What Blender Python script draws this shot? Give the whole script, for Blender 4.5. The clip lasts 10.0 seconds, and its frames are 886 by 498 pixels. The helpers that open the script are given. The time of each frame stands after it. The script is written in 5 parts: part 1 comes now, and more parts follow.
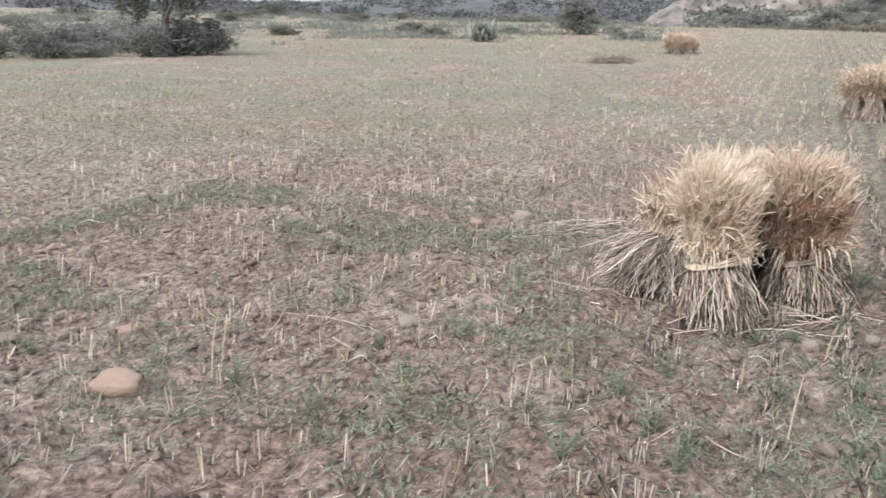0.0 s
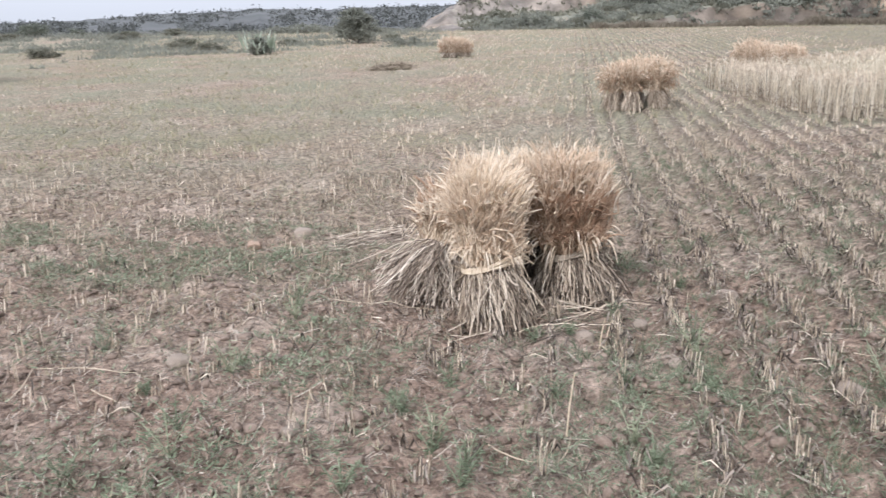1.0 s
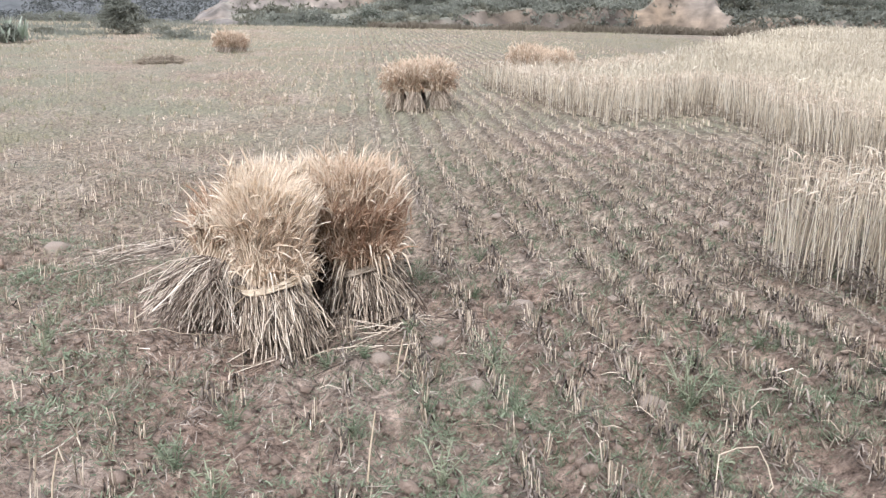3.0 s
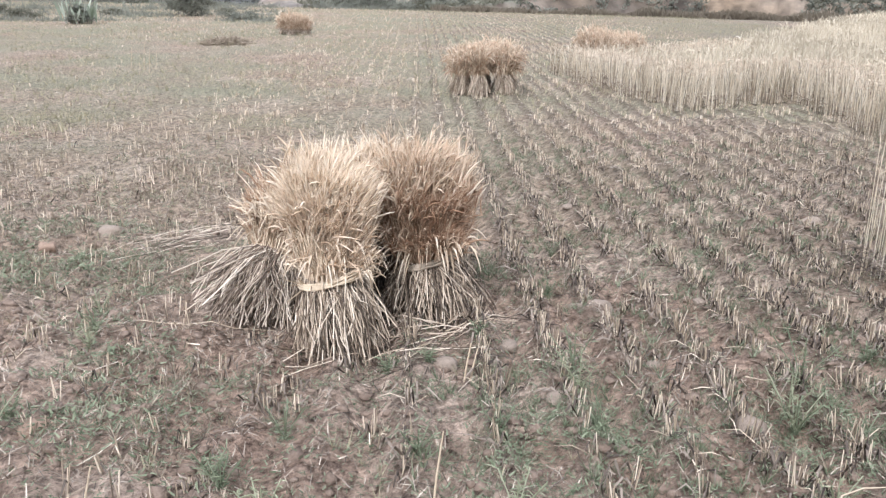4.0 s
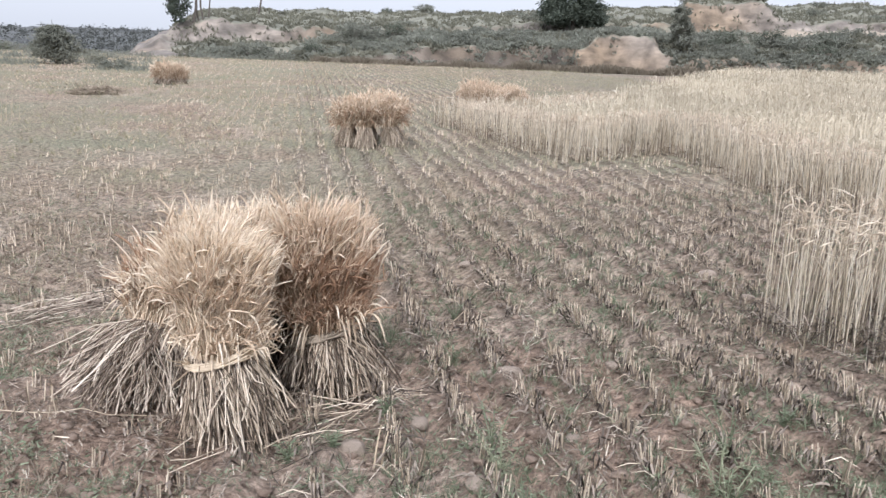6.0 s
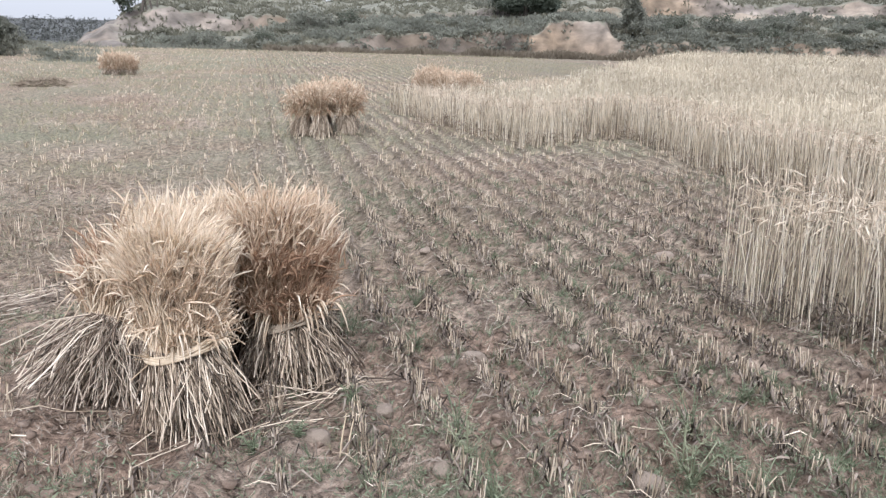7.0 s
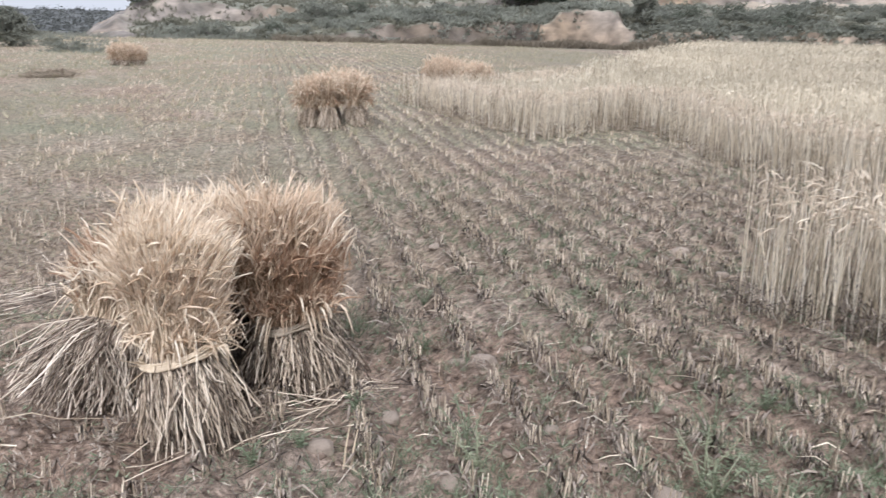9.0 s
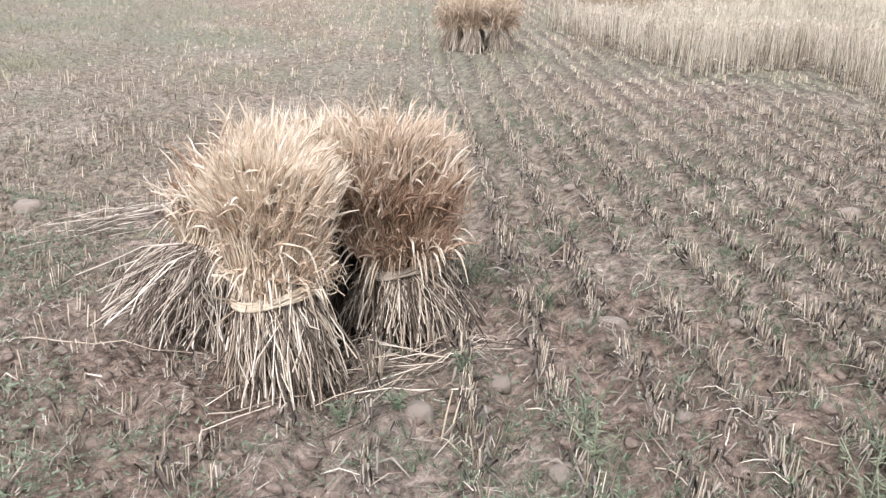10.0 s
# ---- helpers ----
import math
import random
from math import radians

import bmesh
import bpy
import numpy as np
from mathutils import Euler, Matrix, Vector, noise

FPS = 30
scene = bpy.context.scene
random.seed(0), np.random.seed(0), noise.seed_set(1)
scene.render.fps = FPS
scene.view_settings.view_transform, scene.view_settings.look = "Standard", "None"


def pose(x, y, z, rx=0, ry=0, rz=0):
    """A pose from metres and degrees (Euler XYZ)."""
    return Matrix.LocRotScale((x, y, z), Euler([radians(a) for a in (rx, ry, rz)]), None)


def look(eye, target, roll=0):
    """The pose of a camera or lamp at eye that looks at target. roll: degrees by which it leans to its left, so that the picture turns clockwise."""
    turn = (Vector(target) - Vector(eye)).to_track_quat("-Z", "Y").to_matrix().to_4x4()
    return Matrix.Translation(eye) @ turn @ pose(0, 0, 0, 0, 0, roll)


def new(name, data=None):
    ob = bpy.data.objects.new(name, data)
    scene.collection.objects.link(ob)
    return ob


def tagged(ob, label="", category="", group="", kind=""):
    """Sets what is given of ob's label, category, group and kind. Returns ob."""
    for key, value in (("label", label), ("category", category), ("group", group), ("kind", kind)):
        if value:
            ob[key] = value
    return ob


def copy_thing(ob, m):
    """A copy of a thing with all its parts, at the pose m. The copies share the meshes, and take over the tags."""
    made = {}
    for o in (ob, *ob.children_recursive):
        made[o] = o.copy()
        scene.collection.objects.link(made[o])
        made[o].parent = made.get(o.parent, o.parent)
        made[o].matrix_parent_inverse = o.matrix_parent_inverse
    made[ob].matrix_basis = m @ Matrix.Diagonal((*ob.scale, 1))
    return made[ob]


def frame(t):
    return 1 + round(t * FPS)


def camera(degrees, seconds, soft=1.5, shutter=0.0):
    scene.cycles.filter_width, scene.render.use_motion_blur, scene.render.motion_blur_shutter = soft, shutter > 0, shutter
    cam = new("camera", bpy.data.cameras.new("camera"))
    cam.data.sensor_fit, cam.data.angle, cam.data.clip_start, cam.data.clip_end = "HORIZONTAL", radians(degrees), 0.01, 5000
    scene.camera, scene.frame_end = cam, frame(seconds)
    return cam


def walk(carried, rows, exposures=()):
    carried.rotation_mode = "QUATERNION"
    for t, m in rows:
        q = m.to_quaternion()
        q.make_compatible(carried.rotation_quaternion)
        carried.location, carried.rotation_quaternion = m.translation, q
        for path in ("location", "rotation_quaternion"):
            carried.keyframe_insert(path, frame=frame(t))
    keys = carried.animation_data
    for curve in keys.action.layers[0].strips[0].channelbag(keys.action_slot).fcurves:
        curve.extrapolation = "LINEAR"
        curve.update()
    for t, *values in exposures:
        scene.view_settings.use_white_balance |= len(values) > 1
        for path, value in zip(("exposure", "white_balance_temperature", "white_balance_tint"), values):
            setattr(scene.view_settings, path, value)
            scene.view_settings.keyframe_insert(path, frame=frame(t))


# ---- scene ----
cam = camera(53.0, 10.0, soft=1.36, shutter=0.2)
PATH = [
    (0, (0.098, -0.299, 1.431), (0.014, 1.639, 0.945), 2.0),
    (0.5, (0.163, -0.202, 1.436), (0.299, 1.74, 0.977), 0.0),
    (1, (0.256, -0.152, 1.441), (0.611, 1.761, 0.98), -0.6),
    (1.5, (0.308, -0.139, 1.434), (0.828, 1.734, 0.96), -0.1),
    (2, (0.319, -0.101, 1.43), (0.882, 1.747, 0.914), -0.3),
    (2.5, (0.322, 0.053, 1.445), (1.044, 1.853, 0.956), 1.6),
    (2.7, (0.325, 0.114, 1.447), (1.152, 1.875, 0.982), 1.1),
    (3.8, (0.409, 0.541, 1.387), (1.128, 2.345, 0.909), 2.0),
    (4, (0.425, 0.578, 1.39), (1.12, 2.386, 0.892), 1.7),
    (4.5, (0.455, 0.684, 1.385), (1.202, 2.468, 0.878), 2.5),
    (5, (0.443, 0.835, 1.407), (1.304, 2.595, 1.005), 1.0),
    (5.5, (0.433, 0.899, 1.393), (1.319, 2.645, 0.987), 1.2),
    (6, (0.454, 0.886, 1.399), (1.396, 2.608, 1.017), 2.3),
    (6.2, (0.467, 0.877, 1.403), (1.446, 2.577, 1.012), 2.7),
    (7.3, (0.442, 0.907, 1.383), (1.468, 2.575, 0.977), 1.5),
    (7.5, (0.445, 0.897, 1.382), (1.46, 2.571, 0.978), 1.9),
    (8, (0.462, 0.896, 1.396), (1.561, 2.521, 1.009), 1.6),
    (8.5, (0.475, 0.923, 1.4), (1.613, 2.52, 1.008), 2.1),
    (9, (0.535, 1.039, 1.397), (1.536, 2.716, 0.969), 1.5),
    (9.5, (0.686, 1.18, 1.371), (1.44, 2.962, 0.865), 2.1),
    (10, (0.77, 1.399, 1.359), (1.485, 3.169, 0.763), 3.5),
]
walk(cam, [(t, look(eye, target, roll)) for t, eye, target, roll in PATH], exposures=[(0.0, 0.36, 5850, 12), (0.5, 0.37, 5850, 12), (1.0, 0.40, 5850, 13), (1.5, 0.41, 5850, 13), (2.0, 0.43, 5850, 13), (2.5, 0.52, 5850, 13), (4.0, 0.50, 5850, 13), (4.5, 0.52, 5850, 13), (5.0, 0.37, 5850, 13), (5.5, 0.34, 5850, 13), (8.5, 0.29, 5850, 13), (9.5, 0.31, 5850, 13), (10.0, 0.56, 5850, 13)])

# ---- daylight: bright overcast sky, one wide soft sun ----
world = bpy.data.worlds.new("overcast_sky")
scene.world = world
world.use_nodes = True
wn = world.node_tree.nodes
sky = wn.new("ShaderNodeTexSky")
sky.sky_type, sky.sun_disc = "NISHITA", False
sky.sun_elevation, sky.sun_rotation = radians(43), radians(218)
sky.air_density, sky.dust_density = 1.0, 4.0
grey = wn.new("ShaderNodeHueSaturation")
grey.inputs["Saturation"].default_value = 0.3
world.node_tree.links.new(sky.outputs["Color"], grey.inputs["Color"])
cloud = wn.new("ShaderNodeMix")
cloud.data_type = "RGBA"
cloud.inputs[0].default_value = 0.72
cloud.inputs[7].default_value = (7.2, 7.3, 7.5, 1)
world.node_tree.links.new(grey.outputs["Color"], cloud.inputs[6])
way_up = wn.new("ShaderNodeTexCoord")
height = wn.new("ShaderNodeSeparateXYZ")
world.node_tree.links.new(way_up.outputs["Generated"], height.inputs[0])
zenith = wn.new("ShaderNodeMapRange")
zenith.inputs["To Min"].default_value, zenith.inputs["To Max"].default_value = 0.78, 1.55
world.node_tree.links.new(height.outputs["Z"], zenith.inputs["Value"])
overhead = wn.new("ShaderNodeVectorMath")
overhead.operation = "SCALE"
world.node_tree.links.new(cloud.outputs[2], overhead.inputs[0])
world.node_tree.links.new(zenith.outputs["Result"], overhead.inputs["Scale"])
world.node_tree.links.new(overhead.outputs["Vector"], wn["Background"].inputs["Color"])
wn["Background"].inputs["Strength"].default_value = 0.135
sun = new("sun", bpy.data.lights.new("sun", "SUN"))
sun.data.energy, sun.data.angle, sun.data.color = 2.7, radians(20), (1.0, 0.96, 0.91)
sun.matrix_world = look((0, 0, 50), (33, 42, 0))

# ---- small tools ----
rng = np.random.default_rng(7)
ROW = radians(19.0)
CR, SR = math.cos(ROW), math.sin(ROW)
SPACING, FIRST = 0.30, 1.115


def rows_of(x, y):
    """Across and along the drill rows."""
    return x * CR - y * SR, x * SR + y * CR


def world_of(u, v):
    return u * CR + v * SR, -u * SR + v * CR


def value_noise(x, y, size, seed=0.0):
    x, y = np.asarray(x, float) / size + 100.3, np.asarray(y, float) / size + 71.7
    i, j = np.floor(x), np.floor(y)
    fx, fy = x - i, y - j
    fx, fy = fx * fx * (3 - 2 * fx), fy * fy * (3 - 2 * fy)

    def corner(a, b):
        v = np.sin(a * 127.1 + b * 311.7 + seed * 74.7) * 43758.5453
        return v - np.floor(v)

    low = corner(i, j) * (1 - fx) + corner(i + 1, j) * fx
    high = corner(i, j + 1) * (1 - fx) + corner(i + 1, j + 1) * fx
    return low * (1 - fy) + high * fy


def step(a, b, x):
    t = np.clip((np.asarray(x, float) - a) / (b - a), 0, 1)
    return t * t * (3 - 2 * t)


def terrain(x, y):
    """The lie of the land: level where the camera walks, rising gently away from it, then level again."""
    d = np.asarray(x, float) * 0.62 + np.asarray(y, float) * 0.785
    rise = 0.063 * np.log1p(np.exp(np.clip((d - 7.2) / 1.5, -30, 30)))
    return np.where(rise < 2.2, rise, 2.2 + 0.6 * np.tanh((rise - 2.2) / 0.6))


def surface(x, y):
    """The land with its clods and drill furrows."""
    x, y = np.asarray(x, float), np.asarray(y, float)
    u, v = rows_of(x, y)
    near = 1 - step(14, 40, np.hypot(x, y))
    furrow = 0.028 * np.cos(2 * np.pi * (u - FIRST) / SPACING) * step(-1.2, 0.6, u + 0.6 * (value_noise(x, y, 1.7, 3) - 0.5))
    clods = 0.055 * (value_noise(x, y, 0.55, 1) - 0.5) + 0.062 * (value_noise(x, y, 0.17, 2) - 0.5) + 0.05 * (value_noise(x, y, 0.10, 4) - 0.5)
    return terrain(x, y) + near * (furrow + clods)


def unit(a):
    return a / np.maximum(np.linalg.norm(a, axis=-1, keepdims=True), 1e-9)


def solid(name, verts, *faces, smooth=False):
    """A mesh from arrays of corners and of triangles or quads."""
    me = bpy.data.meshes.new(name)
    faces = [np.asarray(f, np.int32) for f in faces if len(f)]
    loops = np.concatenate([f.ravel() for f in faces])
    sizes = np.concatenate([np.full(len(f), f.shape[1], np.int32) for f in faces])
    me.vertices.add(len(verts))
    me.vertices.foreach_set("co", np.ascontiguousarray(verts, np.float32).ravel())
    me.loops.add(len(loops))
    me.loops.foreach_set("vertex_index", loops)
    me.polygons.add(len(sizes))
    me.polygons.foreach_set("loop_start", np.concatenate([[0], np.cumsum(sizes)[:-1]]).astype(np.int32))
    if smooth:
        me.polygons.foreach_set("use_smooth", np.ones(len(sizes), bool))
    me.update(calc_edges=True)
    me.validate()
    return me


def tubes(paths, radii, sides=3):
    """Round stems along paths (n, k, 3), as corners and quads."""
    n, k, _ = paths.shape
    way = unit(paths[:, -1] - paths[:, 0])
    ref = np.where(np.abs(way[:, 2:3]) > 0.8, [[1.0, 0, 0]], [[0, 0, 1.0]])
    a = unit(np.cross(way, ref))
    b = np.cross(way, a)
    turn = np.linspace(0, 2 * np.pi, sides, endpoint=False)
    ring = np.cos(turn)[None, :, None] * a[:, None] + np.sin(turn)[None, :, None] * b[:, None]
    radii = np.broadcast_to(radii, (n, k))
    verts = paths[:, :, None] + radii[:, :, None, None] * ring[:, None]
    at = np.arange(n * k * sides).reshape(n, k, sides)
    nxt = np.roll(at, -1, 2)
    quads = np.stack([at[:, :-1], nxt[:, :-1], nxt[:, 1:], at[:, 1:]], -1).reshape(-1, 4)
    return verts.reshape(-1, 3), quads


def ribbons(paths, widths, side):
    """Flat blades along paths (n, k, 3), as corners and quads."""
    n, k, _ = paths.shape
    off = 0.5 * np.broadcast_to(widths, (n, k))[:, :, None] * side[:, None]
    verts = np.stack([paths - off, paths + off], 2)
    at = np.arange(n * k * 2).reshape(n, k, 2)
    quads = np.stack([at[:, :-1, 0], at[:, :-1, 1], at[:, 1:, 1], at[:, 1:, 0]], -1).reshape(-1, 4)
    return verts.reshape(-1, 3), quads


def joined(*pieces):
    verts, faces, base = [], [], 0
    for v, f in pieces:
        verts.append(v)
        faces.append(f + base)
        base += len(v)
    return np.concatenate(verts), np.concatenate(faces)


def thing(name, me, material, label="", category="", group="", kind=""):
    ob = new(name, me)
    if material:
        me.materials.append(material)
    return tagged(ob, label, category, group, kind)


def part(name, me, material, parent, label=""):
    ob = new(name, me)
    ob.parent = parent
    if not me.materials:
        me.materials.append(material)
    return tagged(ob, label)


# ---- materials ----
def material(name, colours, rough=0.85, size=0.0, bump=0.0, island=0.6, soft=0.0, coord="Object", second=0.0):
    """A procedural surface: colours spread by piece (island) and by noise of a real size, with relief."""
    m = bpy.data.materials.new(name)
    m.use_nodes = True
    nt = m.node_tree
    n, link = nt.nodes, nt.links.new
    bsdf = n["Principled BSDF"]
    bsdf.inputs["Roughness"].default_value = rough
    bsdf.inputs["Specular IOR Level"].default_value = 0.25
    ramp = n.new("ShaderNodeValToRGB")
    els = ramp.color_ramp.elements
    for k, c in enumerate(colours):
        e = els[k] if k < 2 else els.new(1.0)
        e.color = (*c, 1)
    for k, e in enumerate(els):
        e.position = k / (len(colours) - 1)
    co = n.new("ShaderNodeTexCoord")
    tex = n.new("ShaderNodeTexNoise")
    tex.inputs["Scale"].default_value = 1 / size if size else 8.0
    tex.inputs["Detail"].default_value = 6
    tex.inputs["Roughness"].default_value = 0.62
    link(co.outputs[coord], tex.inputs["Vector"])
    stretch = n.new("ShaderNodeMapRange")
    stretch.inputs["From Min"].default_value, stretch.inputs["From Max"].default_value = 0.28, 0.72
    link(tex.outputs["Fac"], stretch.inputs["Value"])
    geo = n.new("ShaderNodeNewGeometry")
    mix = n.new("ShaderNodeMix")
    mix.inputs[0].default_value = island
    link(stretch.outputs["Result"], mix.inputs[2])
    link(geo.outputs["Random Per Island"], mix.inputs[3])
    link(mix.outputs[0], ramp.inputs["Fac"])
    colour = ramp.outputs["Color"]
    if second:
        broad = n.new("ShaderNodeTexNoise")
        broad.inputs["Scale"].default_value = 1 / second
        broad.inputs["Detail"].default_value = 3
        link(co.outputs[coord], broad.inputs["Vector"])
        value = n.new("ShaderNodeMapRange")
        value.inputs["From Min"].default_value, value.inputs["From Max"].default_value = 0.3, 0.7
        value.inputs["To Min"].default_value, value.inputs["To Max"].default_value = 0.72, 1.25
        link(broad.outputs["Fac"], value.inputs["Value"])
        hsv = n.new("ShaderNodeHueSaturation")
        link(value.outputs["Result"], hsv.inputs["Value"])
        link(colour, hsv.inputs["Color"])
        colour = hsv.outputs["Color"]
    link(colour, bsdf.inputs["Base Color"])
    if soft:
        glow = n.new("ShaderNodeBsdfTranslucent")
        link(colour, glow.inputs["Color"])
        blend = n.new("ShaderNodeMixShader")
        blend.inputs["Fac"].default_value = soft
        link(bsdf.outputs[0], blend.inputs[1])
        link(glow.outputs[0], blend.inputs[2])
        link(blend.outputs[0], n["Material Output"].inputs["Surface"])
    if bump:
        rel = n.new("ShaderNodeBump")
        rel.inputs["Strength"].default_value = 0.9
        rel.inputs["Distance"].default_value = bump
        link(tex.outputs["Fac"], rel.inputs["Height"])
        link(rel.outputs["Normal"], bsdf.inputs["Normal"])
    return m


STALK = material("sheaf_straw", [(0.02, 0.0145, 0.011), (0.14, 0.103, 0.073), (0.54, 0.436, 0.327), (0.93, 0.82, 0.675)], 0.5, 0.03, soft=0.06, island=0.8)
OLD_STALK = material("weathered_straw", [(0.038, 0.028, 0.023), (0.25, 0.195, 0.149), (0.62, 0.52, 0.415), (0.92, 0.815, 0.685)], 0.55, 0.03, soft=0.06, island=0.8)
PALE_STALK = material("bleached_straw", [(0.10, 0.075, 0.055), (0.50, 0.40, 0.30), (0.84, 0.74, 0.60)], 0.5, 0.03, soft=0.06, island=0.8)
PEACH_EAR = material("peach_ears", [(0.33, 0.215, 0.138), (0.76, 0.585, 0.42), (0.97, 0.87, 0.72)], 0.6, 0.05, soft=0.25, island=0.75)
TAN_STEM = material("tan_stems", [(0.19, 0.13, 0.083), (0.57, 0.445, 0.315), (0.90, 0.785, 0.615)], 0.55, 0.03, soft=0.1, island=0.8)
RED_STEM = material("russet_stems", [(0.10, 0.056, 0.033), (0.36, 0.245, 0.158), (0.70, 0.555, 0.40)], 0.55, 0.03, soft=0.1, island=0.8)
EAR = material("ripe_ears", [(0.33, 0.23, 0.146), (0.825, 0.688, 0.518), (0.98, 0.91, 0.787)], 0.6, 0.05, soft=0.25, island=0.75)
# russet tone darkened to hold the shade below the brighter crown ears
RED_SHADE_EAR = material("shaded_russet_ears", [(0.13, 0.068, 0.039), (0.42, 0.265, 0.166), (0.825, 0.68, 0.52)], 0.6, 0.05, soft=0.25, island=0.75)
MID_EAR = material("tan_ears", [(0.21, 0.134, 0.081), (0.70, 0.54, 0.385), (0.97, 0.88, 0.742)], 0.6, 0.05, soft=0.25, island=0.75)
PALE_EAR = material("bleached_ears", [(0.50, 0.375, 0.255), (0.74, 0.62, 0.47), (0.92, 0.84, 0.715)], 0.6, 0.05, soft=0.25, island=0.75)
# dark tone for dead leaves, also standing for shade in the stook's gap
DEAD_LEAF_SHADE = material("dead_leaf_and_shade", [(0.03, 0.023, 0.019), (0.125, 0.10, 0.08), (0.36, 0.30, 0.245)], 0.85, 0.2, island=0.85)
WILTED = material("wilted_leaves", [(0.09, 0.07, 0.052), (0.25, 0.20, 0.152), (0.50, 0.42, 0.33)], 0.85, 0.2, island=0.85)
BAND = material("straw_band", [(0.28, 0.21, 0.14), (0.47, 0.375, 0.265), (0.68, 0.575, 0.435)], 0.6, 0.02)
WHEAT = material("standing_wheat", [(0.12, 0.09, 0.06), (0.73, 0.63, 0.475), (0.98, 0.92, 0.80)], 0.55, 0.4, soft=0.2, island=0.85)
DEEP_WHEAT = material("deep_wheat", [(0.34, 0.288, 0.208), (0.525, 0.46, 0.348), (0.72, 0.645, 0.51)], 0.7, 0.8, soft=0.2, island=0.55, second=6.0)
WHEAT_EAR = material("standing_ears", [(0.36, 0.28, 0.20), (0.66, 0.55, 0.42), (0.88, 0.79, 0.66)], 0.65, 0.4, soft=0.25, island=0.75)
STUBBLE = material("stubble_straw", [(0.10, 0.074, 0.052), (0.45, 0.36, 0.262), (0.92, 0.80, 0.64)], 0.6, 0.3, soft=0.08, island=0.85)
OLD_HAY = material("old_hay", [(0.16, 0.125, 0.09), (0.32, 0.265, 0.20), (0.46, 0.39, 0.305)], 0.85, 0.3)
LITTER = material("grey_litter", [(0.055, 0.044, 0.036), (0.26, 0.215, 0.174), (0.62, 0.54, 0.445)], 0.8, 0.3, island=0.9)
WEED = material("grey_green_weed", [(0.075, 0.092, 0.054), (0.16, 0.188, 0.116), (0.30, 0.325, 0.22)], 0.7, 0.05, soft=0.2, island=0.7)
PALE_WEED = material("yellow_green_weed", [(0.15, 0.165, 0.10), (0.265, 0.28, 0.18), (0.40, 0.41, 0.29)], 0.7, 0.05, soft=0.2, island=0.7)
DRYGRASS = material("dry_grass", [(0.21, 0.195, 0.122), (0.345, 0.315, 0.21), (0.48, 0.43, 0.30)], 0.75, 0.5, soft=0.2, island=0.7)
STONE = material("field_stone", [(0.19, 0.148, 0.115), (0.30, 0.242, 0.193), (0.42, 0.355, 0.29)], 0.9, 0.025, bump=0.006, island=0.2)
RED_STONE = material("orange_stone", [(0.22, 0.15, 0.11), (0.35, 0.25, 0.185), (0.46, 0.345, 0.265)], 0.95, 0.03, bump=0.006, island=0.1)
CLOD = material("soil_clod", [(0.10, 0.070, 0.053), (0.19, 0.142, 0.11), (0.29, 0.225, 0.178)], 0.98, 0.02, bump=0.012, island=0.35)
BARK = material("bark", [(0.07, 0.06, 0.05), (0.16, 0.14, 0.12)], 0.9, 0.1, bump=0.01, island=0.0)
LEAF_DARK = material("dark_foliage", [(0.045, 0.055, 0.042), (0.08, 0.095, 0.072), (0.13, 0.145, 0.11)], 0.7, 0.5, soft=0.2, island=0.7)
# distance haze is put into the grey, olive and mid foliage colours
LEAF_GREY = material("hazed_grey_foliage", [(0.20, 0.205, 0.168), (0.235, 0.24, 0.197), (0.275, 0.276, 0.226)], 0.9, 0.8, soft=0.5, island=0.4, second=3.0)
LEAF_OLIVE = material("hazed_olive_foliage", [(0.165, 0.162, 0.124), (0.195, 0.19, 0.145), (0.23, 0.221, 0.168)], 0.9, 0.8, soft=0.5, island=0.4, second=4.0)
FOOT_GRASS = material("foot_grass", [(0.17, 0.145, 0.11), (0.215, 0.185, 0.14), (0.27, 0.228, 0.174)], 0.9, 0.8, soft=0.4, island=0.4)
LEAF_MID = material("hazed_mid_foliage", [(0.08, 0.088, 0.068), (0.135, 0.145, 0.112), (0.20, 0.205, 0.16)], 0.75, 0.6, soft=0.3, island=0.7)
LEAF_PALE = material("pale_leaves", [(0.16, 0.20, 0.13), (0.30, 0.34, 0.26), (0.50, 0.52, 0.44)], 0.6, 0.3, soft=0.2)
TRACK_EARTH = material("track_earth", [(0.21, 0.175, 0.135), (0.285, 0.24, 0.188), (0.36, 0.305, 0.245)], 0.95, 0.6, bump=0.02, island=0.0, second=4.0)
TWIG = material("dry_twigs", [(0.15, 0.13, 0.11), (0.28, 0.25, 0.22)], 0.9, 0.2)


